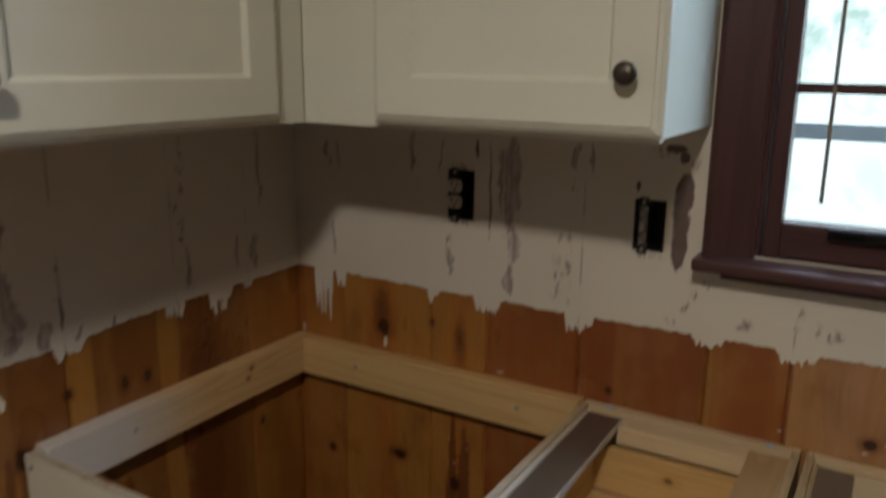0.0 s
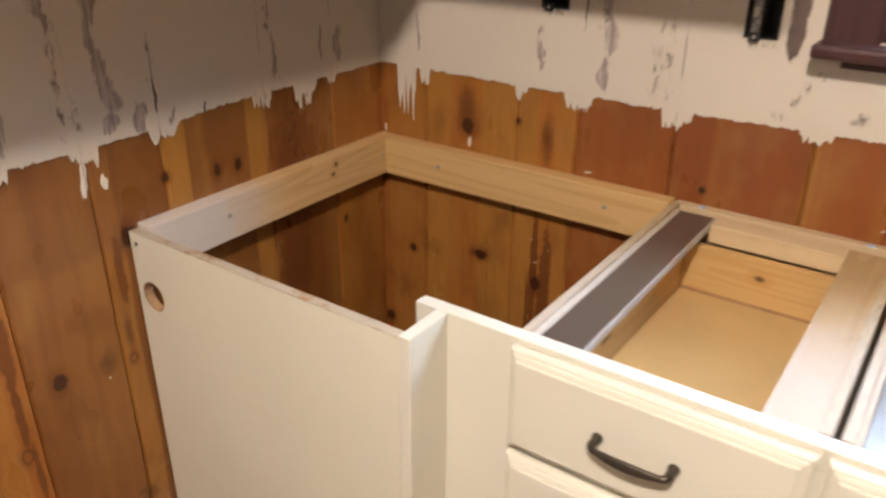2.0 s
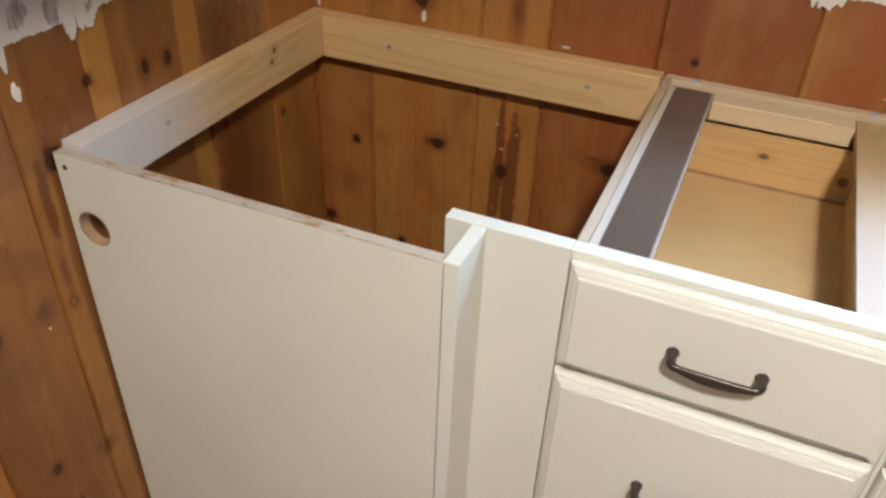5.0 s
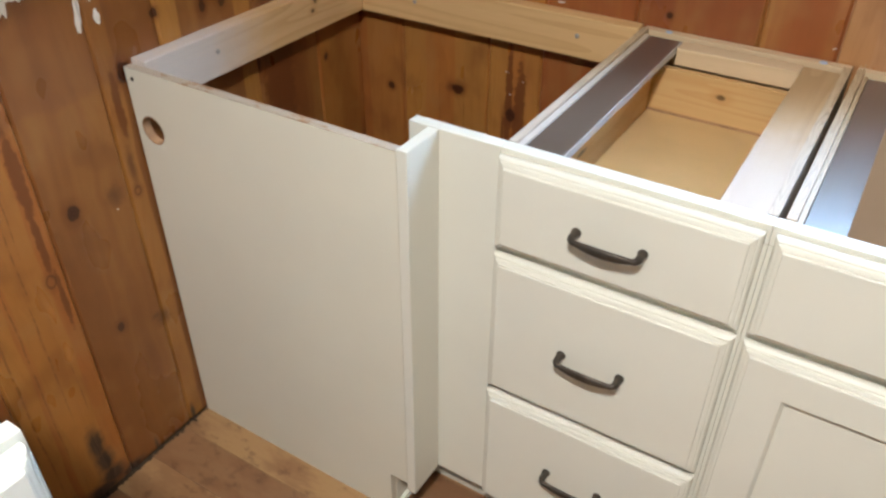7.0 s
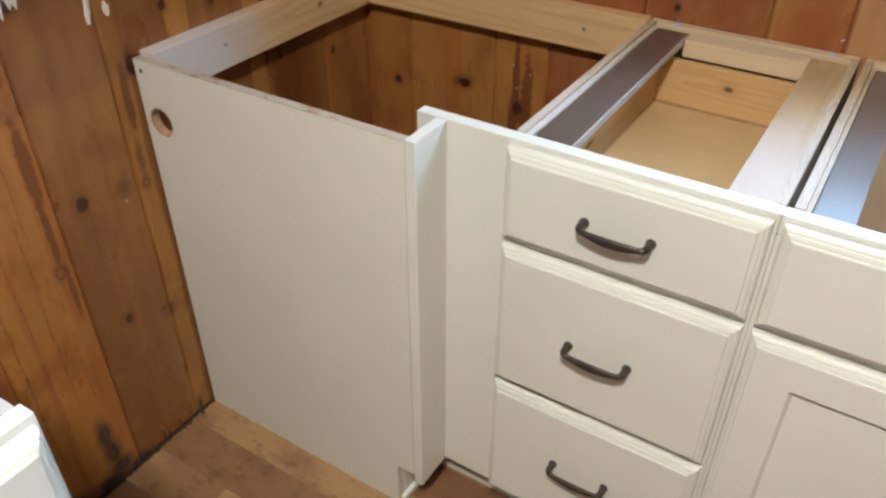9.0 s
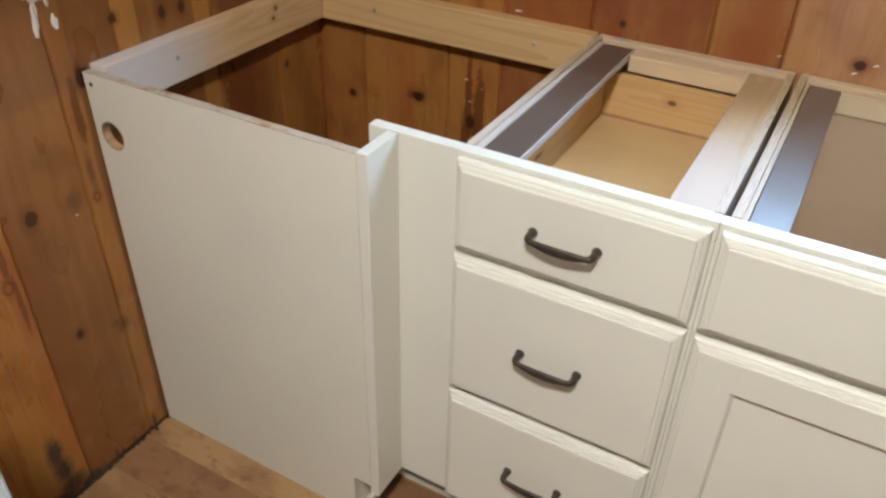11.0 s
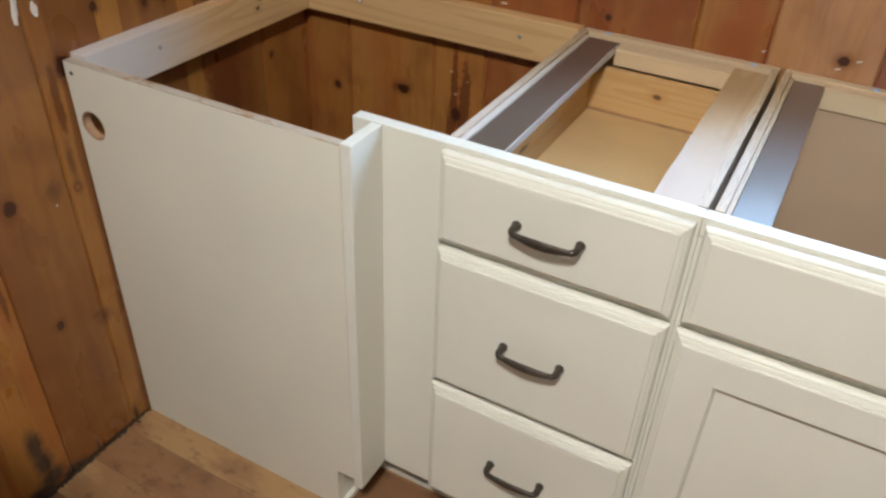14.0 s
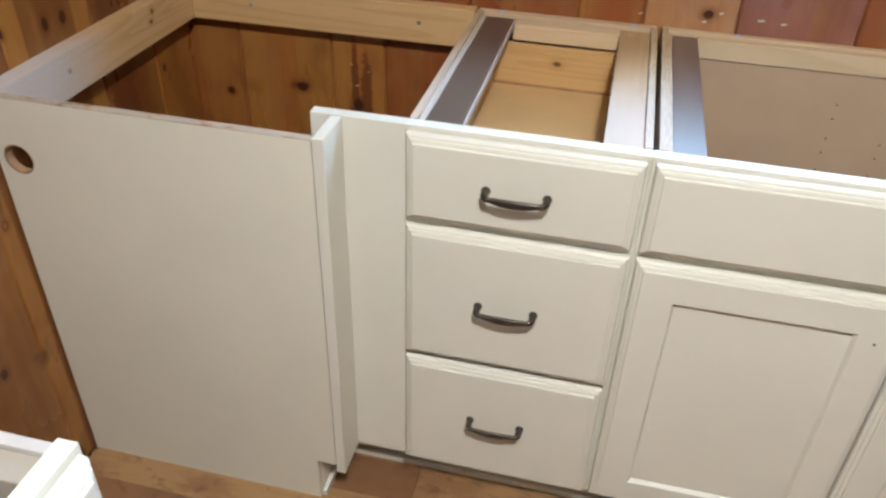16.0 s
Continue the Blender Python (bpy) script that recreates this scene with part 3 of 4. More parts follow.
wall_north = shell("wall_north", [(-0.2, WIN[0], 0.062, 0.16, -0.1, ROOM_Z), (WIN[1], ROOM_X, 0.062, 0.16, -0.1, ROOM_Z),
                                  (WIN[0], WIN[1], 0.062, 0.16, -0.1, WIN[2]), (WIN[0], WIN[1], 0.062, 0.16, WIN[3], ROOM_Z)],
                   DRYWALL, "kitchen back wall of knotty pine boards under scuffed cream paint", "wall")
wall_west = shell("wall_west", [(-0.16, -0.016, ROOM_Y, 0.062, -0.1, ROOM_Z)], DRYWALL, "side wall of knotty pine boards under scuffed cream paint", "wall")
# unseen walls, added to close the room and set its bounce light
wall_east = shell("wall_east", [(ROOM_X, ROOM_X + 0.12, ROOM_Y, 0.16, -0.1, ROOM_Z)], DRYWALL, "unseen plain wall added across the kitchen to close the room", "wall")
wall_south = shell("wall_south", [(-0.16, ROOM_X + 0.12, ROOM_Y - 0.12, ROOM_Y, -0.1, ROOM_Z)], DRYWALL, "unseen plain wall added behind the kitchen to close the room", "wall")
ceiling = shell("ceiling", [(-0.16, ROOM_X + 0.12, ROOM_Y - 0.12, 0.16, ROOM_Z, ROOM_Z + 0.1)], CEILING_PAINT, "plain off-white painted ceiling", "ceiling")
floor = shell("floor", [(-0.16, ROOM_X + 0.12, ROOM_Y - 0.12, 0.062, -0.1, -0.012)], GLUE_GREY, "wood-look plank flooring in warm brown", "floor")


def board_bm(axis, u0, u1, z0, z1, thick=0.015, groove=0.006):
    """A wall board with eased V edges; its face lies in the wall's plane."""
    prof = [(u0, groove), (u0 + groove * 0.7, 0.0), (u1 - groove * 0.7, 0.0), (u1, groove), (u1, thick), (u0, thick)]
    if axis == 0:
        return rings_bm([[(u, d, z) for u, d in prof] for z in (z0, z1)])
    return rings_bm([[(-d, u, z) for u, d in prof] for z in (z0, z1)])


TINTS = {"gold": (0.40, 0.150, 0.030), "amber": (0.325, 0.114, 0.025), "orange": (0.215, 0.082, 0.022), "umber": (0.195, 0.067, 0.019), "red": (0.275, 0.082, 0.021),
         "brown": (0.240, 0.070, 0.020), "tan": (0.43, 0.225, 0.105), "plum": (0.28, 0.112, 0.075)}


def boards(wall, axis, edges, tints, z1, material):
    for (u0, u1), tint in zip(zip(edges, edges[1:]), tints):
        ob = part("plank", board_bm(axis, min(u0, u1), max(u0, u1), 0.0, z1), material, wall)
        ob.color = (*TINTS[tint], 1)


boards(wall_north, 0, (-0.014, *B_SEAMS, 2.17, 2.42, 2.6), ("amber", "gold", "gold", "red", "brown", "red", "tan", "plum", "red", "amber", "brown", "orange", "red"), 1.15, PINE_NORTH)
boards(wall_west, 1, (0.0, *L_SEAMS, -2.0), ("amber", "umber", "orange", "orange", "orange", "amber", "amber", "orange", "umber", "orange", "umber"), 1.15, PINE_WEST)


def skim(name, axis, u_list, z_top, edge, material, wall, holes, label):
    """The painted coat: a thin shell in front of the boards, with a torn lower edge and openings."""
    us = sorted({round(u, 5) for u in u_list} | {h[k] for h in holes for k in (0, 1)})
    zs = sorted({1.075, 1.11, 1.15, 1.35, 1.5, 1.8, z_top} | {h[k] for h in holes for k in (2, 3)})
    bm = bmesh.new()
    near = []
    for u in us:
        lift = 0.0030 + 0.0007 * noise.noise((u * 9, 3.0, axis))
        col = [edge(u)] + zs
        near.append([bm.verts.new((u, -lift - 0.0006 * noise.noise((u * 14, z * 14, 1)), z) if axis == 0 else (lift + 0.0006 * noise.noise((u * 14, z * 14, 2)), u, z)) for z in col])
    for i, (a, b) in enumerate(zip(near, near[1:])):
        for k in range(len(zs)):
            cu, cz = (us[i] + us[i + 1]) / 2, (a[k].co.z + a[k + 1].co.z) / 2
            if any(h[0] < cu < h[1] and h[2] < cz < h[3] for h in holes):
                continue
            bm.faces.new((a[k], b[k], b[k + 1], a[k + 1]))
    got = bmesh.ops.extrude_face_region(bm, geom=list(bm.faces))["geom"]
    push = Vector((0, 0.0045, 0)) if axis == 0 else Vector((-0.0045, 0, 0))
    bmesh.ops.translate(bm, verts=[g for g in got if isinstance(g, bmesh.types.BMVert)], vec=push)
    loose = [v for v in bm.verts if not v.link_faces]
    bmesh.ops.delete(bm, geom=loose, context="VERTS")
    return part(name, bm, material, wall, label)


def torn_edge(level, drips):
    """The lower edge's height along the wall: ragged, with drips (place, half width, lowest) that break into fingers."""
    def at(u):
        base = level(u)
        z = base + 0.0035 * noise.noise((u * 55, 0.3, 7)) + 0.0030 * noise.noise((u * 170, 0.9, 2)) + 0.0022 * noise.noise((u * 380, 0.2, 5))
        for c, w, low in drips:
            s = abs(u - c) / (w * 1.15)
            if s < 1:
                finger = noise.noise((u * 165, c * 31, 4))
                split = noise.noise((u * 420, c * 17, 9))
                reach = max(0.30, min(1.0, 0.72 + 0.75 * finger + 0.30 * split))
                z = min(z, base - (base - low) * (1 - s ** 6) * reach)
        return z
    return at


north_edge = torn_edge(lambda u: 1.040 - 0.004 * math.sin(u * 3.1),
                       [(0.062, 0.010, 0.925), (0.088, 0.013, 0.918), (0.126, 0.012, 0.998), (0.371, 0.013, 1.004), (0.486, 0.017, 1.000), (0.510, 0.015, 1.003),
                        (0.686, 0.019, 0.995), (0.710, 0.011, 1.012), (0.930, 0.024, 1.016), (1.066, 0.022, 1.014), (1.094, 0.012, 1.024), (1.258, 0.020, 1.012), (1.49, 0.025, 1.01)])
west_edge = torn_edge(lambda u: 1.038 - 0.013 * max(0.0, min(1.0, (-0.42 - u) / 0.22)),
                      [(-0.166, 0.010, 1.018), (-0.225, 0.012, 1.008), (-0.250, 0.024, 0.986), (-0.352, 0.012, 1.002), (-0.376, 0.008, 1.012), (-0.575, 0.016, 1.005), (-0.600, 0.015, 0.998),
                       (-0.722, 0.006, 0.990), (-0.742, 0.020, 1.000), (-0.870, 0.008, 1.0), (-0.90, 0.012, 0.985)])
OUTLET_HOLE, SWITCH_HOLE = (0.404, 0.464, 1.192, 1.293), (0.786, 0.842, 1.178, 1.270)
fine_x = [k * 0.002 for k in range(0, 751)] + [1.55, 1.65, 1.75, 1.9, 2.2, 2.6, 3.1, ROOM_X]
skim("paint_coat", 0, fine_x, ROOM_Z, north_edge, SKIM_NORTH, wall_north, [OUTLET_HOLE, SWITCH_HOLE, WIN], "torn cream paint coat with brown scuffs")
fine_y = [-k * 0.002 for k in range(0, 551)] + [-1.2, -1.3, -1.5, -1.8, -2.3, -3.0, ROOM_Y]
skim("paint_coat", 1, fine_y, ROOM_Z, west_edge, SKIM_WEST, wall_west, [], "torn cream paint coat with brown scuffs")


def smear(wall, name, at, size, axis, seed):
    """A loose smear of cream adhesive left on the boards."""
    rnd = random.Random(seed)
    n, pts = 18, []
    for i in range(n):
        a = 2 * math.pi * i / n
        r = 0.75 + 0.4 * rnd.random()
        pts.append((at[0] + size[0] * r * math.cos(a) + (at[2] if len(at) > 2 else 0.0) * math.sin(a), at[1] + size[1] * r * math.sin(a)))
    if axis == 0:
        rows = [[(u, d, z) for u, z in pts] for d in (0.0005, -0.0015)]
    else:
        rows = [[(-d, u, z) for u, z in pts] for d in (0.0005, -0.0015)]
    part(name, rings_bm(rows), SKIM_NORTH if axis == 0 else SKIM_WEST, wall, "smear of cream adhesive")


smear(wall_west, "adhesive_smear", (-0.748, 0.975, 0.004), (0.006, 0.032), 1, 1)
smear(wall_west, "adhesive_smear", (-0.714, 0.963), (0.006, 0.013), 1, 2)
for k, (u, z, a, b) in enumerate([(0.412, 0.705, 0.004, 0.0006), (0.455, 0.690, 0.0025, 0.0006), (0.424, 0.652, 0.0035, 0.0009)]):
    smear(wall_north, "adhesive_smear", (u, z), (a, b), 0, 30 + k)
smear(wall_west, "adhesive_smear", (-0.772, 0.612), (0.002, 0.002), 1, 40)
smear(wall_north, "adhesive_smear", (0.246, 0.896), (0.005, 0.012), 0, 3)
smear(wall_north, "adhesive_smear", (0.000 + 0.012, 0.888), (0.003, 0.010), 0, 4)
for k, (u, z, r) in enumerate([(1.22, 0.910, 0.006), (1.30, 0.903, 0.012), (1.345, 0.900, 0.010), (1.19, 0.890, 0.006), (1.06, 0.895, 0.004), (0.53, 0.885, 0.012)]):
    smear(wall_north, "adhesive_smear", (u, z, 0.003), (r * 0.6, 0.0022), 0, 10 + k)

# ---- window ----
window = tagged(new("window_1"), "dark mahogany casement window with bright daylight outside", "window", kind="structure")
ORIGIN[window.name] = Vector()
x0, x1, z0, z1 = WIN


def casing(name, prof, along, a, b, label=""):
    """A moulded casing: a profile of (offset outwards from the opening, thickness), swept up or across."""
    if along == "left":
        rows = [[(x0 + 0.006 - o, -t, z) for o, t in prof] for z in (a, b)]
    elif along == "right":
        rows = [[(x1 - 0.006 + o, -t, z) for o, t in prof] for z in (a, b)]
    else:
        rows = [[(x, -t, z1 - 0.006 + o) for o, t in prof] for x in (a, b)]
    return part(name, rings_bm(rows), MAHOGANY if along != "top" else MAHOGANY_X, window, label)


CASE = [(0.0, -0.010), (0.0, 0.010), (0.006, 0.013), (0.012, 0.014), (0.070, 0.022), (0.078, 0.021), (0.081, 0.017), (0.081, -0.010)]
casing("casing", CASE, "left", z0 - 0.004, z1 + 0.075)
casing("casing", CASE, "right", z0 - 0.004, z1 + 0.075)
casing("casing", CASE, "top", x0 + 0.004, x1 - 0.004)
for name, b in (("jamb", (x0 - 0.004, x0 + 0.012, 0.004, 0.155, z0, z1)), ("jamb", (x1 - 0.012, x1 + 0.004, 0.004, 0.155, z0, z1)), ("jamb", (x0 + 0.012, x1 - 0.012, 0.004, 0.155, z1 - 0.014, z1 + 0.004))):
    part(name, box(*b), MAHOGANY, window)
stool = bmesh.new()
add_box(stool, x0 - 0.082, x1 + 0.082, -0.062, 0.02, z0 - 0.024, z0 - 0.003, 0.006)
add_box(stool, x0 + 0.001, x1 - 0.001, 0.018, 0.155, z0 - 0.024, z0 - 0.003)
part("window_sill", stool, MAHOGANY_X, window, "dark mahogany sill with a rounded nose")
part("apron", box(x0 - 0.040, x1 + 0.040, -0.026, -0.002, z0 - 0.040, z0 - 0.024, 0.002), MAHOGANY_X, window, "thin dark batten under the sill")
sash = tagged(new("sash"), "dark mahogany sash")
sash.parent = window
ORIGIN[sash.name] = Vector()
sx0, sx1, sz0, sz1 = x0 + 0.014, x1 - 0.014, z0 - 0.001, z1 - 0.016
for b, m in (((sx0, sx0 + 0.026, 0.014, 0.056, sz0, sz1), MAHOGANY), ((sx1 - 0.026, sx1, 0.014, 0.056, sz0, sz1), MAHOGANY),
             ((sx0 + 0.026, sx1 - 0.026, 0.014, 0.056, sz0, sz0 + 0.060), MAHOGANY_X), ((sx0 + 0.026, sx1 - 0.026, 0.014, 0.056, sz1 - 0.05, sz1), MAHOGANY_X)):
    part("sash_rail", box(*b, 0.003), m, sash)
pane = part("pane", box(sx0 + 0.024, sx1 - 0.024, 0.040, 0.044, sz0 + 0.056, sz1 - 0.046, 0), GLASS, sash, "clear glass pane")
pane.visible_shadow = False
part("grille_bar", box(sx0 + 0.026, sx1 - 0.026, 0.026, 0.036, 1.457, 1.473, 0.002), MAHOGANY_X, sash, "dark horizontal grille bar")
# the vertical bars end a little above the sash's bottom rail
part("grille_bar", box(1.0755, 1.0815, 0.022, 0.030, 1.285, sz1 - 0.05, 0.001), GRILLE, sash, "thin vertical grille bar that ends above the bottom rail")
part("grille_bar", box(1.3655, 1.3715, 0.022, 0.030, 1.285, sz1 - 0.05, 0.001), GRILLE, sash, "thin vertical grille bar that ends above the bottom rail")
crank = bmesh.new()
add_box(crank, 1.095, 1.19, -0.002, 0.015, 1.232, 1.250, 0.003)
add_box(crank, 1.10, 1.15, -0.012, -0.001, 1.243, 1.252, 0.003)
part("window_latch", crank, BLACK, window, "black metal window latch")

# ---- outside ----
backdrop = tagged(part("backdrop", box(-9, 12, 7.0, 7.05, -1.0, 8.0, 0), OUTDOORS), "washed-out bright garden and sky beyond the window", "backdrop", kind="structure")
ground = tagged(part("ground", box(-9, 12, 0.161, 6.9, -0.6, -0.5, 0), GRASS), "pale grassy ground outside", "ground", kind="structure")
rail = thing("porch_railing", (1.6, 1.5, -0.5), "grey painted porch railing outside the window", "railing")
part("top_rail", box(-0.6, 3.8, 1.46, 1.53, 1.265, 1.312, 0.004), PORCH_PAINT, rail)
for x in (-0.4, 3.6):
    part("post", box(x - 0.045, x + 0.045, 1.455, 1.535, -0.5, 1.264, 0.004), PORCH_PAINT, rail)

# ---- cleats screwed to the walls ----
TOP = 0.876
back_cleat = thing("wall_cleat", (0.37, -0.019, 0.79), "pale planed pine cleat screwed along the back wall", "cleat", "cleats in the corner")
part("board", box(0.0385, 0.712, -0.038, -0.0006, 0.790, TOP - 0.001, 0.003), PINE_X, back_cleat)
for x in (0.188, 0.587):
    screw("screw", (x, -0.038, 0.836), (0, -1, 0), 0.0050, STEEL, back_cleat)
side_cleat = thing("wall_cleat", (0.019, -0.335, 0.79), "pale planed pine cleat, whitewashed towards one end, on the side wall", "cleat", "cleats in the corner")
part("board", box(0.0006, 0.038, -0.669, -0.0006, 0.790, TOP, 0.003), PINE_Y, side_cleat)
for y, z in ((-0.499, 0.839), (-0.048, 0.838)):
    screw("screw", (0.038, y, z), (1, 0, 0), 0.0050 if y < -0.1 else 0.003, STEEL, side_cleat)

# ---- end panel beside the open dishwasher bay ----
end_panel = thing("end_panel", (0.30, -0.68, 0.0), "cream laminate end panel with a round pipe hole", "panel")


def holed_panel():
    """A panel with a toe notch at one foot and a round hole near the other top corner."""
    px0, px1, y0, y1, zt = 0.006, 0.590, -0.690, -0.672, 0.8675
    hx, hz, r, n = 0.047, 0.753, 0.0285, 28
    outline = [(px0, 0.0), (0.549, 0.0), (0.549, 0.118), (px1, 0.118), (px1, zt), (px0, zt)]
    bm = bmesh.new()
    edges = []
    vs = [bm.verts.new((x, y0, z)) for x, z in outline]
    edges += [bm.edges.new((vs[i], vs[(i + 1) % len(vs)])) for i in range(len(vs))]
    hole = [bm.verts.new((hx + r * math.cos(2 * math.pi * i / n), y0, hz + r * math.sin(2 * math.pi * i / n))) for i in range(n)]
    edges += [bm.edges.new((hole[i], hole[(i + 1) % n])) for i in range(n)]
    bmesh.ops.triangle_fill(bm, use_beauty=True, edges=edges)
    got = bmesh.ops.extrude_face_region(bm, geom=list(bm.faces))["geom"]
    bmesh.ops.translate(bm, verts=[g for g in got if isinstance(g, bmesh.types.BMVert)], vec=(0, y1 - y0, 0))
    return bm


part("panel_board", holed_panel(), CREAM_PANEL, end_panel)
rim = []
for y, rad in ((-0.6895, 0.0284), (-0.6895, 0.0262), (-0.6725, 0.0262), (-0.6725, 0.0284)):
    rim.append([(0.047 + rad * math.cos(2 * math.pi * i / 28), y, 0.753 + rad * math.sin(2 * math.pi * i / 28)) for i in range(28)])
part("hole_rim", rings_bm(rim + rim[:1], False, False), RAW_EDGE, end_panel, "raw sawn rim of the pipe hole")
part("raw_edge", box(0.008, 0.588, -0.6895, -0.6725, 0.8675, 0.8690, 0), CHIPPED_EDGE, end_panel, "chipped top edge, raw wood showing through")
screw("screw", (0.022, -0.690, 0.848), (0, -1, 0), 0.0042, BRONZE, end_panel)

filler = thing("corner_filler", (0.60, -0.65, 0.10), "cream corner filler post joining panel and drawer cabinet", "filler")
part("return_board", box(0.592, 0.611, -0.6925, -0.6065, 0.100, 0.874, 0.0015), CREAM, filler)
part("face_board", box(0.556, 0.7163, -0.606, -0.583, 0.100, 0.875, 0.0015), CREAM, filler)

kick = thing("toe_kick", (0.8, -0.545, 0.0), "cream toe kick boards with a thin strip on the floor", "toe kick")
part("board", box(0.552, 2.0, -0.545, -0.532, 0.0, 0.10, 0.001), CREAM, kick)
part("board", box(0.538, 0.550, -0.671, -0.546, 0.0, 0.112, 0.001), CREAM, kick)
part("shoe_strip", box(0.562, 2.0, -0.556, -0.5455, 0.0, 0.016, 0.003), CREAM, kick)
part("shoe_strip", box(0.5505, 0.561, -0.685, -0.5565, 0.0, 0.016, 0.003), CREAM, kick)

# ---- drawer cabinet ----
D0, D1 = 0.7165, 1.0985
FY = -0.606
drawers = thing("drawer_cabinet", ((D0 + D1) / 2, -0.3, 0.0), "cream three-drawer base cabinet with no worktop, bronze handles", "cabinet", "base cabinets")
part("side_board", box(D0, D0 + 0.013, -0.5825, -0.024, 0.10, TOP, 0.001), PLY_EDGE, drawers, "raw plywood side with worn top edge")
part("side_board", box(D1 - 0.013, D1, -0.5825, -0.024, 0.10, TOP, 0.001), PLY_EDGE, drawers, "raw plywood side with worn top edge")
frame_bm = bmesh.new()
add_box(frame_bm, D0, D1, FY, -0.583, 0.846, TOP - 0.001, 0.001)
add_box(frame_bm, D0, D0 + 0.036, FY, -0.583, 0.100, 0.8455, 0.001)
add_box(frame_bm, D1 - 0.036, D1, FY, -0.583, 0.100, 0.8455, 0.001)
add_box(frame_bm, D0 + 0.0365, D1 - 0.0365, FY, -0.583, 0.100, 0.130, 0.001)
add_box(frame_bm, D0 + 0.0365, D1 - 0.0365, FY, -0.583, 0.690, 0.720, 0.001)
add_box(frame_bm, D0 + 0.0365, D1 - 0.0365, FY, -0.583, 0.390, 0.420, 0.001)
part("face_frame", frame_bm, CREAM, drawers)
part("top_strip", box(D0 + 0.0245, D0 + 0.0845, -0.582, -0.046, 0.858, 0.870, 0.001), BROWN, drawers, "dark brown laminate corner strip")
part("strip_edge", box(D0 + 0.0848, D0 + 0.0870, -0.582, -0.047, 0.858, 0.8705, 0), WHITE_EDGE, drawers, "pale sawn edge of the strip")
part("strip_cleat", box(D0 + 0.0135, D0 + 0.0240, -0.582, -0.046, 0.846, 0.872, 0.001), WORN_EDGE, drawers, "pale worn strip beside the laminate")
part("top_strip", box(D1 - 0.075, D1 - 0.0135, -0.582, -0.046, 0.856, 0.870, 0.001), PINE_STRIP, drawers, "pale pine corner strip")
part("back_rail", box(D0 + 0.0002, D1 - 0.0002, -0.0235, -0.001, 0.80, TOP - 0.004, 0.002), PALE_PINE_X, drawers)
part("inner_rail", box(D0 + 0.088, D1 - 0.0755, -0.0808, -0.040, 0.837, 0.870, 0.002), PALE_PINE_X, drawers)
part("back_board", box(D0 + 0.0135, D1 - 0.0135, -0.030, -0.0245, 0.10, 0.80, 0), HARDBOARD, drawers)
part("bottom_board", box(D0 + 0.0135, D1 - 0.0135, -0.582, -0.031, 0.102, 0.116, 0), HARDBOARD, drawers)
for x in (0.767, 1.050):
    screw("screw", (x, -0.0155, TOP - 0.004), (0, 0, 1), 0.0072, BLUE_ZINC, drawers)


def drawer(front_z0, front_z1, box_z0, box_z1):
    front = part("drawer_front", slab_front(("y", FY - 0.001), 0.7195, 1.0935, front_z0, front_z1), CREAM, drawers)
    bx0, bx1, by0, by1 = D0 + 0.040, D1 - 0.040, -0.578, -0.082
    for a in (bx0, bx1 - 0.014):
        part("drawer_side", box(a, a + 0.014, by0, by1, box_z0, box_z1, 0.001), DRAWER_PINE_Y, front)
    for b in (by1 - 0.014, by0 + 0.0005):
        part("drawer_end", box(bx0 + 0.0142, bx1 - 0.0142, b, b + 0.0135, box_z0, box_z1 - 0.004, 0.001), DRAWER_PINE_X, front)
    part("drawer_bottom", box(bx0 + 0.0145, bx1 - 0.0145, by0 + 0.0145, by1 - 0.0145, box_z0 + 0.010, box_z0 + 0.016, 0), DRAWER_PLY, front)
    # proud brown strip: shade of the gap at the back, put in as colour
    part("gap_shade_strip", box(bx0 + 0.0145, bx1 - 0.0145, by1 - 0.0158, by1 - 0.0142, box_z0 + 0.0162, box_z0 + 0.0205, 0), RAW_EDGE, front, "brown strip put in as the shade of the gap between bottom and back")
    return front


TOP_DRAWER = drawer(0.7085, 0.867, 0.728, 0.838)
MID_DRAWER = drawer(0.4090, 0.6955, 0.44, 0.64)
LOW_DRAWER = drawer(0.107, 0.3965, 0.14, 0.34)
for front, z in ((TOP_DRAWER, 0.789), (MID_DRAWER, 0.5535), (LOW_DRAWER, 0.265)):
    add_pull(front, 0.9035, FY - 0.0225, z)

# ---- sink cabinet ----
S0, S1 = 1.1075, 2.010
sink = thing("sink_cabinet", (1.55, -0.3, 0.0), "open-topped cream sink base cabinet with two doors", "cabinet", "base cabinets")
part("side_board", box(S0, S0 + 0.013, -0.5825, -0.024, 0.10, TOP + 0.001, 0.001), PLY_EDGE, sink, "raw plywood side with worn top edge")
part("side_board", box(S1 - 0.013, S1, -0.5825, -0.024, 0.10, TOP, 0.001), PLY_EDGE, sink)
frame_bm = bmesh.new()
add_box(frame_bm, S0 - 0.0085, S1, FY, -0.583, 0.846, TOP - 0.001, 0.001)
add_box(frame_bm, S0 - 0.0085, S0 + 0.030, FY, -0.583, 0.100, 0.8455, 0.001)
add_box(frame_bm, S1 - 0.036, S1, FY, -0.583, 0.100, 0.8455, 0.001)
add_box(frame_bm, S0 + 0.0305, S1 - 0.0365, FY, -0.583, 0.680, 0.720, 0.001)
add_box(frame_bm, S0 + 0.0305, S1 - 0.0365, FY, -0.583, 0.100, 0.130, 0.001)
part("face_frame", frame_bm, CREAM, sink)
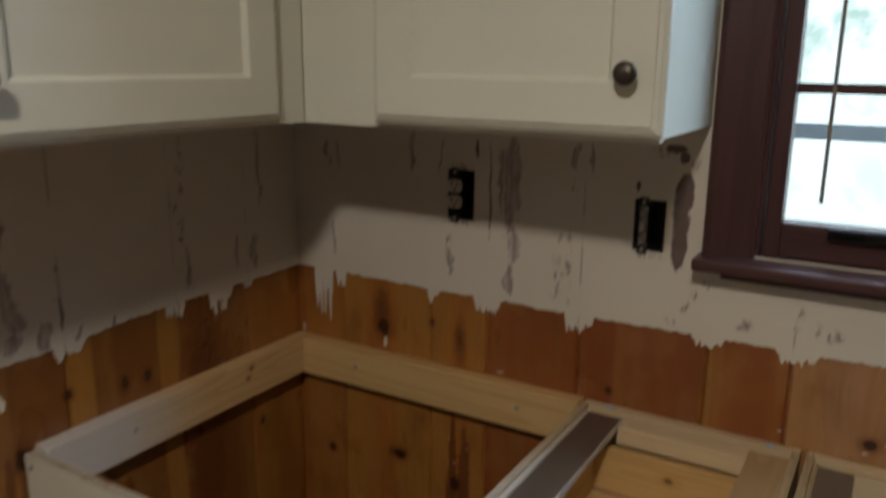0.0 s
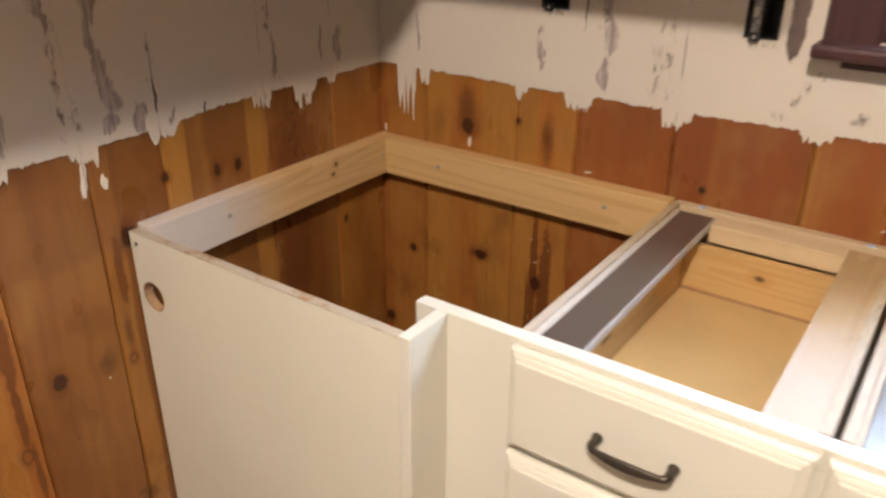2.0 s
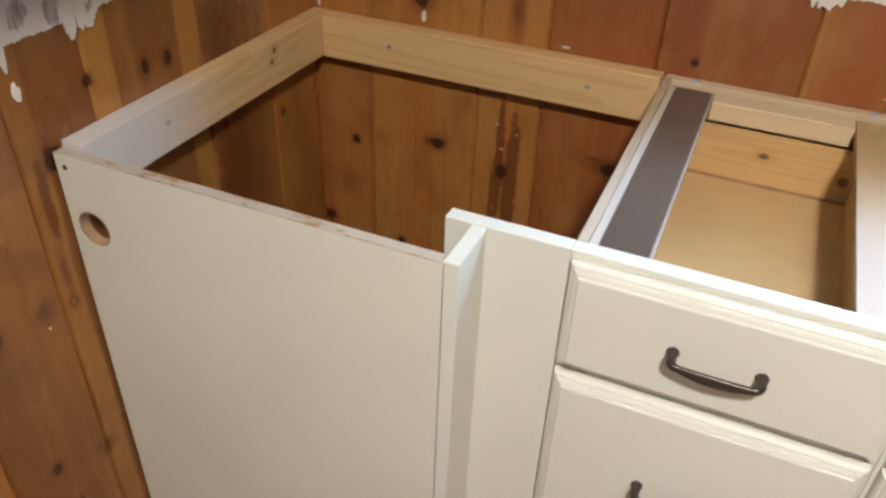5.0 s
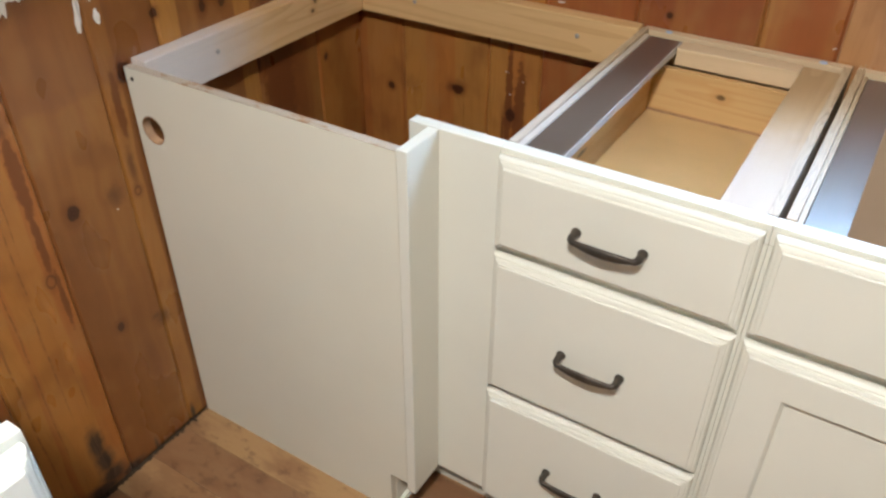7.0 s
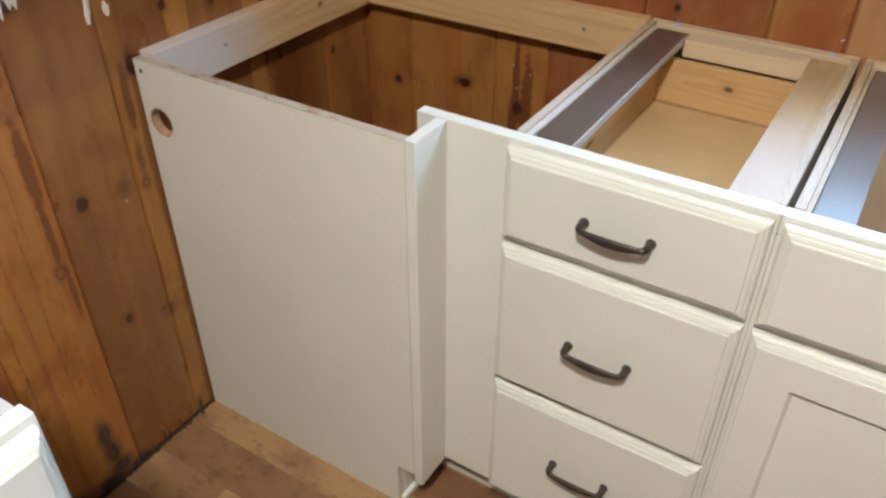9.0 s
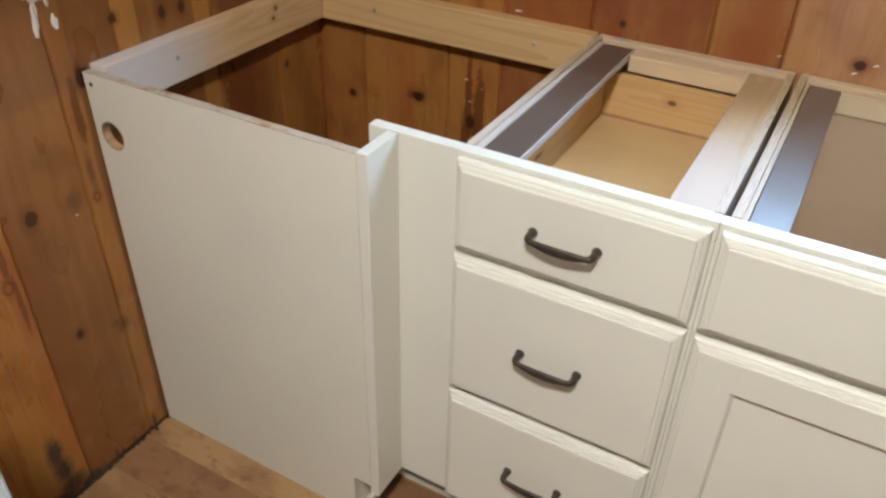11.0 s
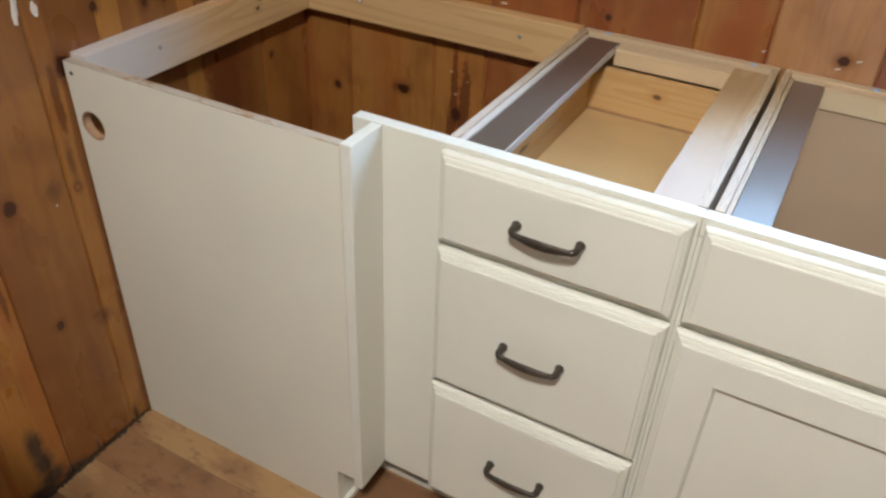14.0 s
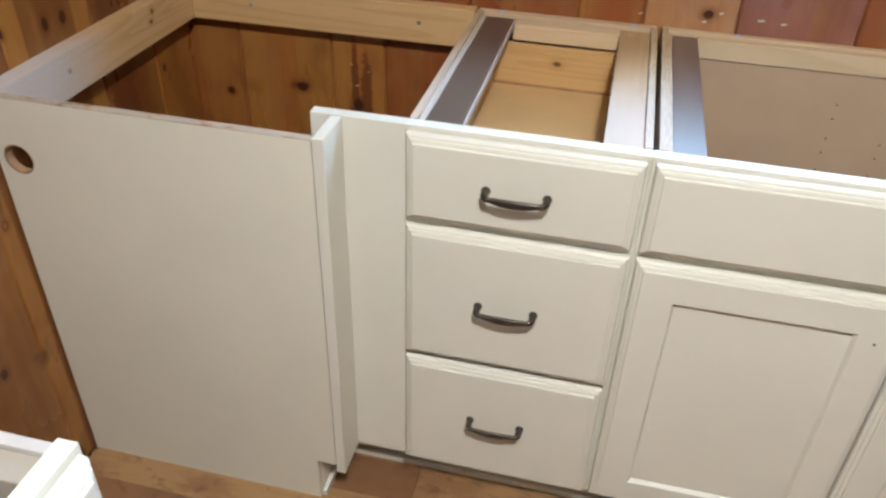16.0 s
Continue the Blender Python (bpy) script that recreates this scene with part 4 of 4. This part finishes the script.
part("top_strip", box(S0 + 0.021, S0 + 0.072, -0.582, -0.044, 0.858, 0.870, 0.001), BROWN, sink, "dark brown laminate corner strip")
part("strip_cleat", box(S0 + 0.0135, S0 + 0.0205, -0.582, -0.044, 0.846, 0.873, 0.001), PLY_EDGE, sink)
part("back_rail", box(S0 + 0.0002, S1, -0.0215, -0.001, 0.80, TOP - 0.004, 0.002), PALE_PINE_X, sink)
part("inner_rail", box(S0 + 0.0725, S1 - 0.0135, -0.046, -0.0235, 0.828, TOP - 0.008, 0.002), PALE_PINE_X, sink)
back = bmesh.new()
add_box(back, S0 + 0.0135, S1 - 0.0135, -0.0415, -0.0360, 0.10, 0.827)
part("back_board", back, HARDBOARD, sink, "beige hardboard back with peg holes")
for x in (1.4825, 1.590):
    for z in (0.760, 0.728, 0.683, 0.650, 0.608):
        part("peg_hole", rod((x, -0.0412, z), (x, -0.0420, z), 0.0018, n=8), BLACK, sink)
part("bottom_board", box(S0 + 0.0135, S1 - 0.0135, -0.582, -0.042, 0.102, 0.116, 0), HARDBOARD, sink)
for k, (dx, dy, h) in enumerate(((0.004, -0.030, 0.010), (0.009, -0.036, 0.006), (0.002, -0.047, 0.007), (0.010, -0.026, 0.012), (0.006, -0.060, 0.004))):
    sliver = rings_bm([[(S0 + dx - 0.0016, dy - 0.004, TOP), (S0 + dx + 0.0016, dy - 0.003, TOP), (S0 + dx, dy + 0.004, TOP)],
                       [(S0 + dx - 0.0004, dy - 0.001, TOP + h), (S0 + dx + 0.0004, dy - 0.001, TOP + h), (S0 + dx, dy, TOP + h)]])
    part("splinter", sliver, PLY_EDGE, sink, "torn wood splinter")
screw("screw", (1.261, -0.0150, TOP - 0.004), (0, 0, 1), 0.0072, BLUE_ZINC, sink)
screw("screw", (1.70, -0.0150, TOP - 0.004), (0, 0, 1), 0.0072, BLUE_ZINC, sink)
part("false_front", slab_front(("y", FY - 0.001), 1.1055, 1.998, 0.7085, 0.868), CREAM, sink)
for a0, a1, mark in ((1.1050, 1.530, 1.487), (1.534, 1.998, 1.578)):
    leaf = part("door", panel_front(("y", FY - 0.001), a0, a1, 0.107, 0.6955), CREAM, sink, "cream door with a recessed flat panel")
    part("drill_hole", rod((mark, FY - 0.0229, 0.612), (mark, FY - 0.0236, 0.612), 0.0022, n=8), BLACK, leaf)

# ---- cabinet beyond the dishwasher bay ----
far_cab = thing("base_cabinet", (0.3, -1.6, 0.0), "open-topped cream base cabinet along the side wall", "cabinet", "base cabinets")
part("side_board", box(0.020, 0.588, -1.315, -1.302, 0.0, 0.872, 0.001), WHITE_EDGE, far_cab, "plywood side with pale worn top edge")
part("side_board", box(0.020, 0.588, -1.912, -1.899, 0.0, 0.872, 0.001), PLY_EDGE, far_cab)
part("back_board", box(0.020, 0.026, -1.898, -1.316, 0.10, 0.872, 0), GREIGE, far_cab)
part("bottom_board", box(0.027, 0.588, -1.898, -1.316, 0.102, 0.116, 0), GREIGE, far_cab)
part("inner_rail", box(0.030, 0.586, -1.345, -1.3155, 0.835, 0.866, 0.001), GREIGE, far_cab)
fb = bmesh.new()
add_box(fb, 0.589, 0.610, -1.913, -1.2985, 0.846, TOP, 0.001)
add_box(fb, 0.589, 0.610, -1.336, -1.2985, 0.100, 0.8455, 0.001)
add_box(fb, 0.589, 0.610, -1.913, -1.876, 0.100, 0.8455, 0.001)
part("face_frame", fb, CREAM, far_cab)
part("drawer_front", slab_front(("x", 0.611), -1.905, -1.304, 0.712, 0.866), CREAM, far_cab)
part("door", panel_front(("x", 0.611), -1.905, -1.304, 0.112, 0.6985), CREAM, far_cab)
part("kick_board", box(0.550, 0.562, -1.898, -1.316, 0.0, 0.0995, 0), CREAM, far_cab)

# ---- wall cabinets ----
UZ0, UZ1 = 1.402, 2.16


def knob(parent, at, axis):
    smooth(part("knob", turned(at, axis, [(0.0, 0.0085), (0.002, 0.0095), (0.004, 0.0065), (0.012, 0.0060), (0.016, 0.0110), (0.020, 0.0150), (0.025, 0.0155), (0.029, 0.0120), (0.031, 0.0045)], 22), BRONZE, parent, "dark bronze round knob"))


back_upper = thing("wall_cabinet", (0.62, -0.15, UZ0), "cream wall cabinet with one knobbed door beside the window", "cabinet", "wall cabinets")
part("cabinet_box", box(0.335, 0.905, -0.301, -0.005, UZ0, UZ1, 0.001), CREAM_PANEL, back_upper)
part("face_frame", box(0.3106, 0.909, -0.321, -0.3012, UZ0 - 0.003, UZ1, 0.001), CREAM, back_upper)
leaf = part("door", panel_front(("y", -0.322), 0.462, 0.917, UZ0 + 0.004, UZ1 - 0.01, 0.070), CREAM, back_upper)
knob(leaf, (0.872, -0.344, 1.488), (0, -1, 0))
side_upper = thing("wall_cabinet", (0.15, -0.75, UZ0), "cream wall cabinet with two doors on the side wall", "cabinet", "wall cabinets")
part("cabinet_box", box(0.005, 0.2895, -1.47, -0.005, UZ0, UZ1, 0.001), CREAM_PANEL, side_upper)
part("face_frame", box(0.2897, 0.3105, -1.47, -0.3225, UZ0 - 0.003, UZ1, 0.001), CREAM, side_upper)
for a0, a1, ky in ((-0.905, -0.395, -0.872), (-1.44, -0.911, -0.945)):
    leaf = part("door", panel_front(("x", 0.3115), a0, a1, UZ0 + 0.002, UZ1 - 0.01, 0.070), CREAM, side_upper)
    knob(leaf, (0.3335, ky, 1.478), (1, 0, 0))

# ---- electrical boxes in the back wall ----


def wall_box(name, hole, label, category):
    ob = thing(name, ((hole[0] + hole[1]) / 2, 0.0, hole[2]), label, category)
    a, b, c, d = hole
    bm = bmesh.new()
    t, y0, y1 = 0.002, -0.004, 0.050
    add_box(bm, a + 0.001, a + 0.001 + t, y0, y1, c + 0.001, d - 0.001)
    add_box(bm, b - 0.001 - t, b - 0.001, y0, y1, c + 0.001, d - 0.001)
    add_box(bm, a + 0.001 + t, b - 0.001 - t, y0, y1, c + 0.001, c + 0.001 + t)
    add_box(bm, a + 0.001 + t, b - 0.001 - t, y0, y1, d - 0.001 - t, d - 0.001)
    add_box(bm, a + 0.001 + t, b - 0.001 - t, y1 - t, y1, c + 0.001 + t, d - 0.001 - t)
    part("steel_box", bm, BOX_STEEL, ob, "old steel box, dark inside")
    return ob


def ears(ob, cx, zs):
    for z in zs:
        part("mounting_ear", box(cx - 0.009, cx + 0.009, -0.0105, -0.0085, z - 0.008, z + 0.008, 0.0008), BOX_STEEL, ob, "steel mounting ear")
        screw("screw", (cx, -0.0105, z), (0, -1, 0), 0.0035, STEEL, ob)


outlet = wall_box("power_outlet", OUTLET_HOLE, "ivory duplex power outlet hanging uncovered in its box", "outlet")
part("outlet_body", box(0.409, 0.439, -0.008, 0.020, 1.210, 1.275, 0.002), BLACK, outlet)
for zc in (1.2285, 1.2605):
    pts = []
    for k in range(24):
        a = 2 * math.pi * k / 24
        pts.append((0.424 + 0.0165 * math.cos(a), max(-0.0130, min(0.0130, 0.0165 * math.sin(a))) + zc))
    face = part("socket_face", rings_bm([[(x, -0.008, z) for x, z in pts], [(x, -0.0125, z) for x, z in pts]]), DEVICE, outlet, "ivory socket face")
    for dx, hgt in ((-0.0062, 0.0085), (0.0062, 0.0070)):
        part("slot", box(0.424 + dx - 0.0011, 0.424 + dx + 0.0011, -0.0132, -0.0120, zc + 0.001, zc + 0.001 + hgt, 0), BLACK, face)
    part("slot", rod((0.424, -0.0120, zc - 0.006), (0.424, -0.0132, zc - 0.006), 0.0026, n=10), BLACK, face)
ears(outlet, 0.424, (1.196, 1.289))
switch = wall_box("light_switch", SWITCH_HOLE, "old toggle light switch hanging uncovered in its box", "switch")
part("switch_body", box(0.794, 0.817, -0.007, 0.020, 1.192, 1.256, 0.002), BLACK, switch)
part("yoke", box(0.7975, 0.8125, -0.0095, -0.0072, 1.184, 1.266, 0.001), SPATTER, switch, "dull steel yoke spattered with paint")
part("toggle", box(0.801, 0.809, -0.021, -0.0097, 1.216, 1.230, 0.002), DEVICE, switch, "ivory toggle")
ears(switch, 0.805, (1.182, 1.266))

# ---- ceiling lamp ----
lamp = thing("ceiling_light", (1.25, -1.97, 2.52), "round ceiling light with a glowing glass shade", "lamp")
part("base_plate", turned((1.25, -1.97, 2.60), (0, 0, -1), [(0.0, 0.17), (0.03, 0.17), (0.04, 0.155)], 32), STEEL, lamp)
part("shade", turned((1.25, -1.97, 2.560), (0, 0, -1), [(0.0, 0.15), (0.030, 0.152), (0.050, 0.12), (0.058, 0.05)], 32), LAMP_GLASS, lamp)

# ---- floor strips, nearest ones singly ----
ROW, rnd = 0.1005, random.Random(5)
STARTS = {0: (0.62, 0.85), 1: (0.52, 0.30), 2: (0.215, 0.80), 3: (0.38, 0.15), 4: (0.27, 0.55)}   # first strip beside the wall: its end, its tone
rest = bmesh.new()
for r in range(-6, 46):
    ya = -0.660 - ROW * r
    if ya > -0.05 or ya - ROW < ROOM_Y:
        continue
    end, tone = STARTS.get(r, (0.1 + 0.45 * rnd.random(), rnd.random()))
    x = 0.0
    while x < ROOM_X:
        xa, xb = max(x, 0.004 + 0.0032 * max(0, min(r, 4))), min(end, ROOM_X - 0.002)
        if xb - xa > 0.02:
            if -1.4 < ya < -0.50 and xa < 1.3:
                ob = part("plank", box(xa + 0.0003, xb - 0.0003, ya - ROW + 0.0003, ya - 0.0003, -0.012, 0.0, 0.0005), FLOORING_NEAR, floor)
                ob.color = (tone, tone, tone, 1)
            else:
                add_box(rest, xa + 0.0003, xb - 0.0003, ya - ROW + 0.0003, ya - 0.0003, -0.012, 0.0)
        x, end, tone = end, end + 0.34 + 0.34 * rnd.random(), rnd.random()
tagged(part("planks", rest, FLOORING, floor), kind="stuff")

# dirt left along the foot of the side wall
dirt = bmesh.new()
for k in range(260):
    y = -0.695 - 0.55 * rnd.random()
    s = 0.0008 + 0.0022 * rnd.random() ** 2
    x = 0.0015 + 0.010 * rnd.random() ** 2
    crumb = bmesh.ops.create_icosphere(dirt, subdivisions=1, radius=s)["verts"]
    for v in crumb:
        v.co = Vector((x + s + v.co.x * (0.7 + rnd.random()), y + v.co.y * (0.8 + rnd.random()), 0.0004 + s * 0.5 + v.co.z * 0.6))
tagged(part("floor_dirt", dirt, GLUE_GREY), "dark crumbs of dirt along the wall's foot", "dirt", kind="stuff")
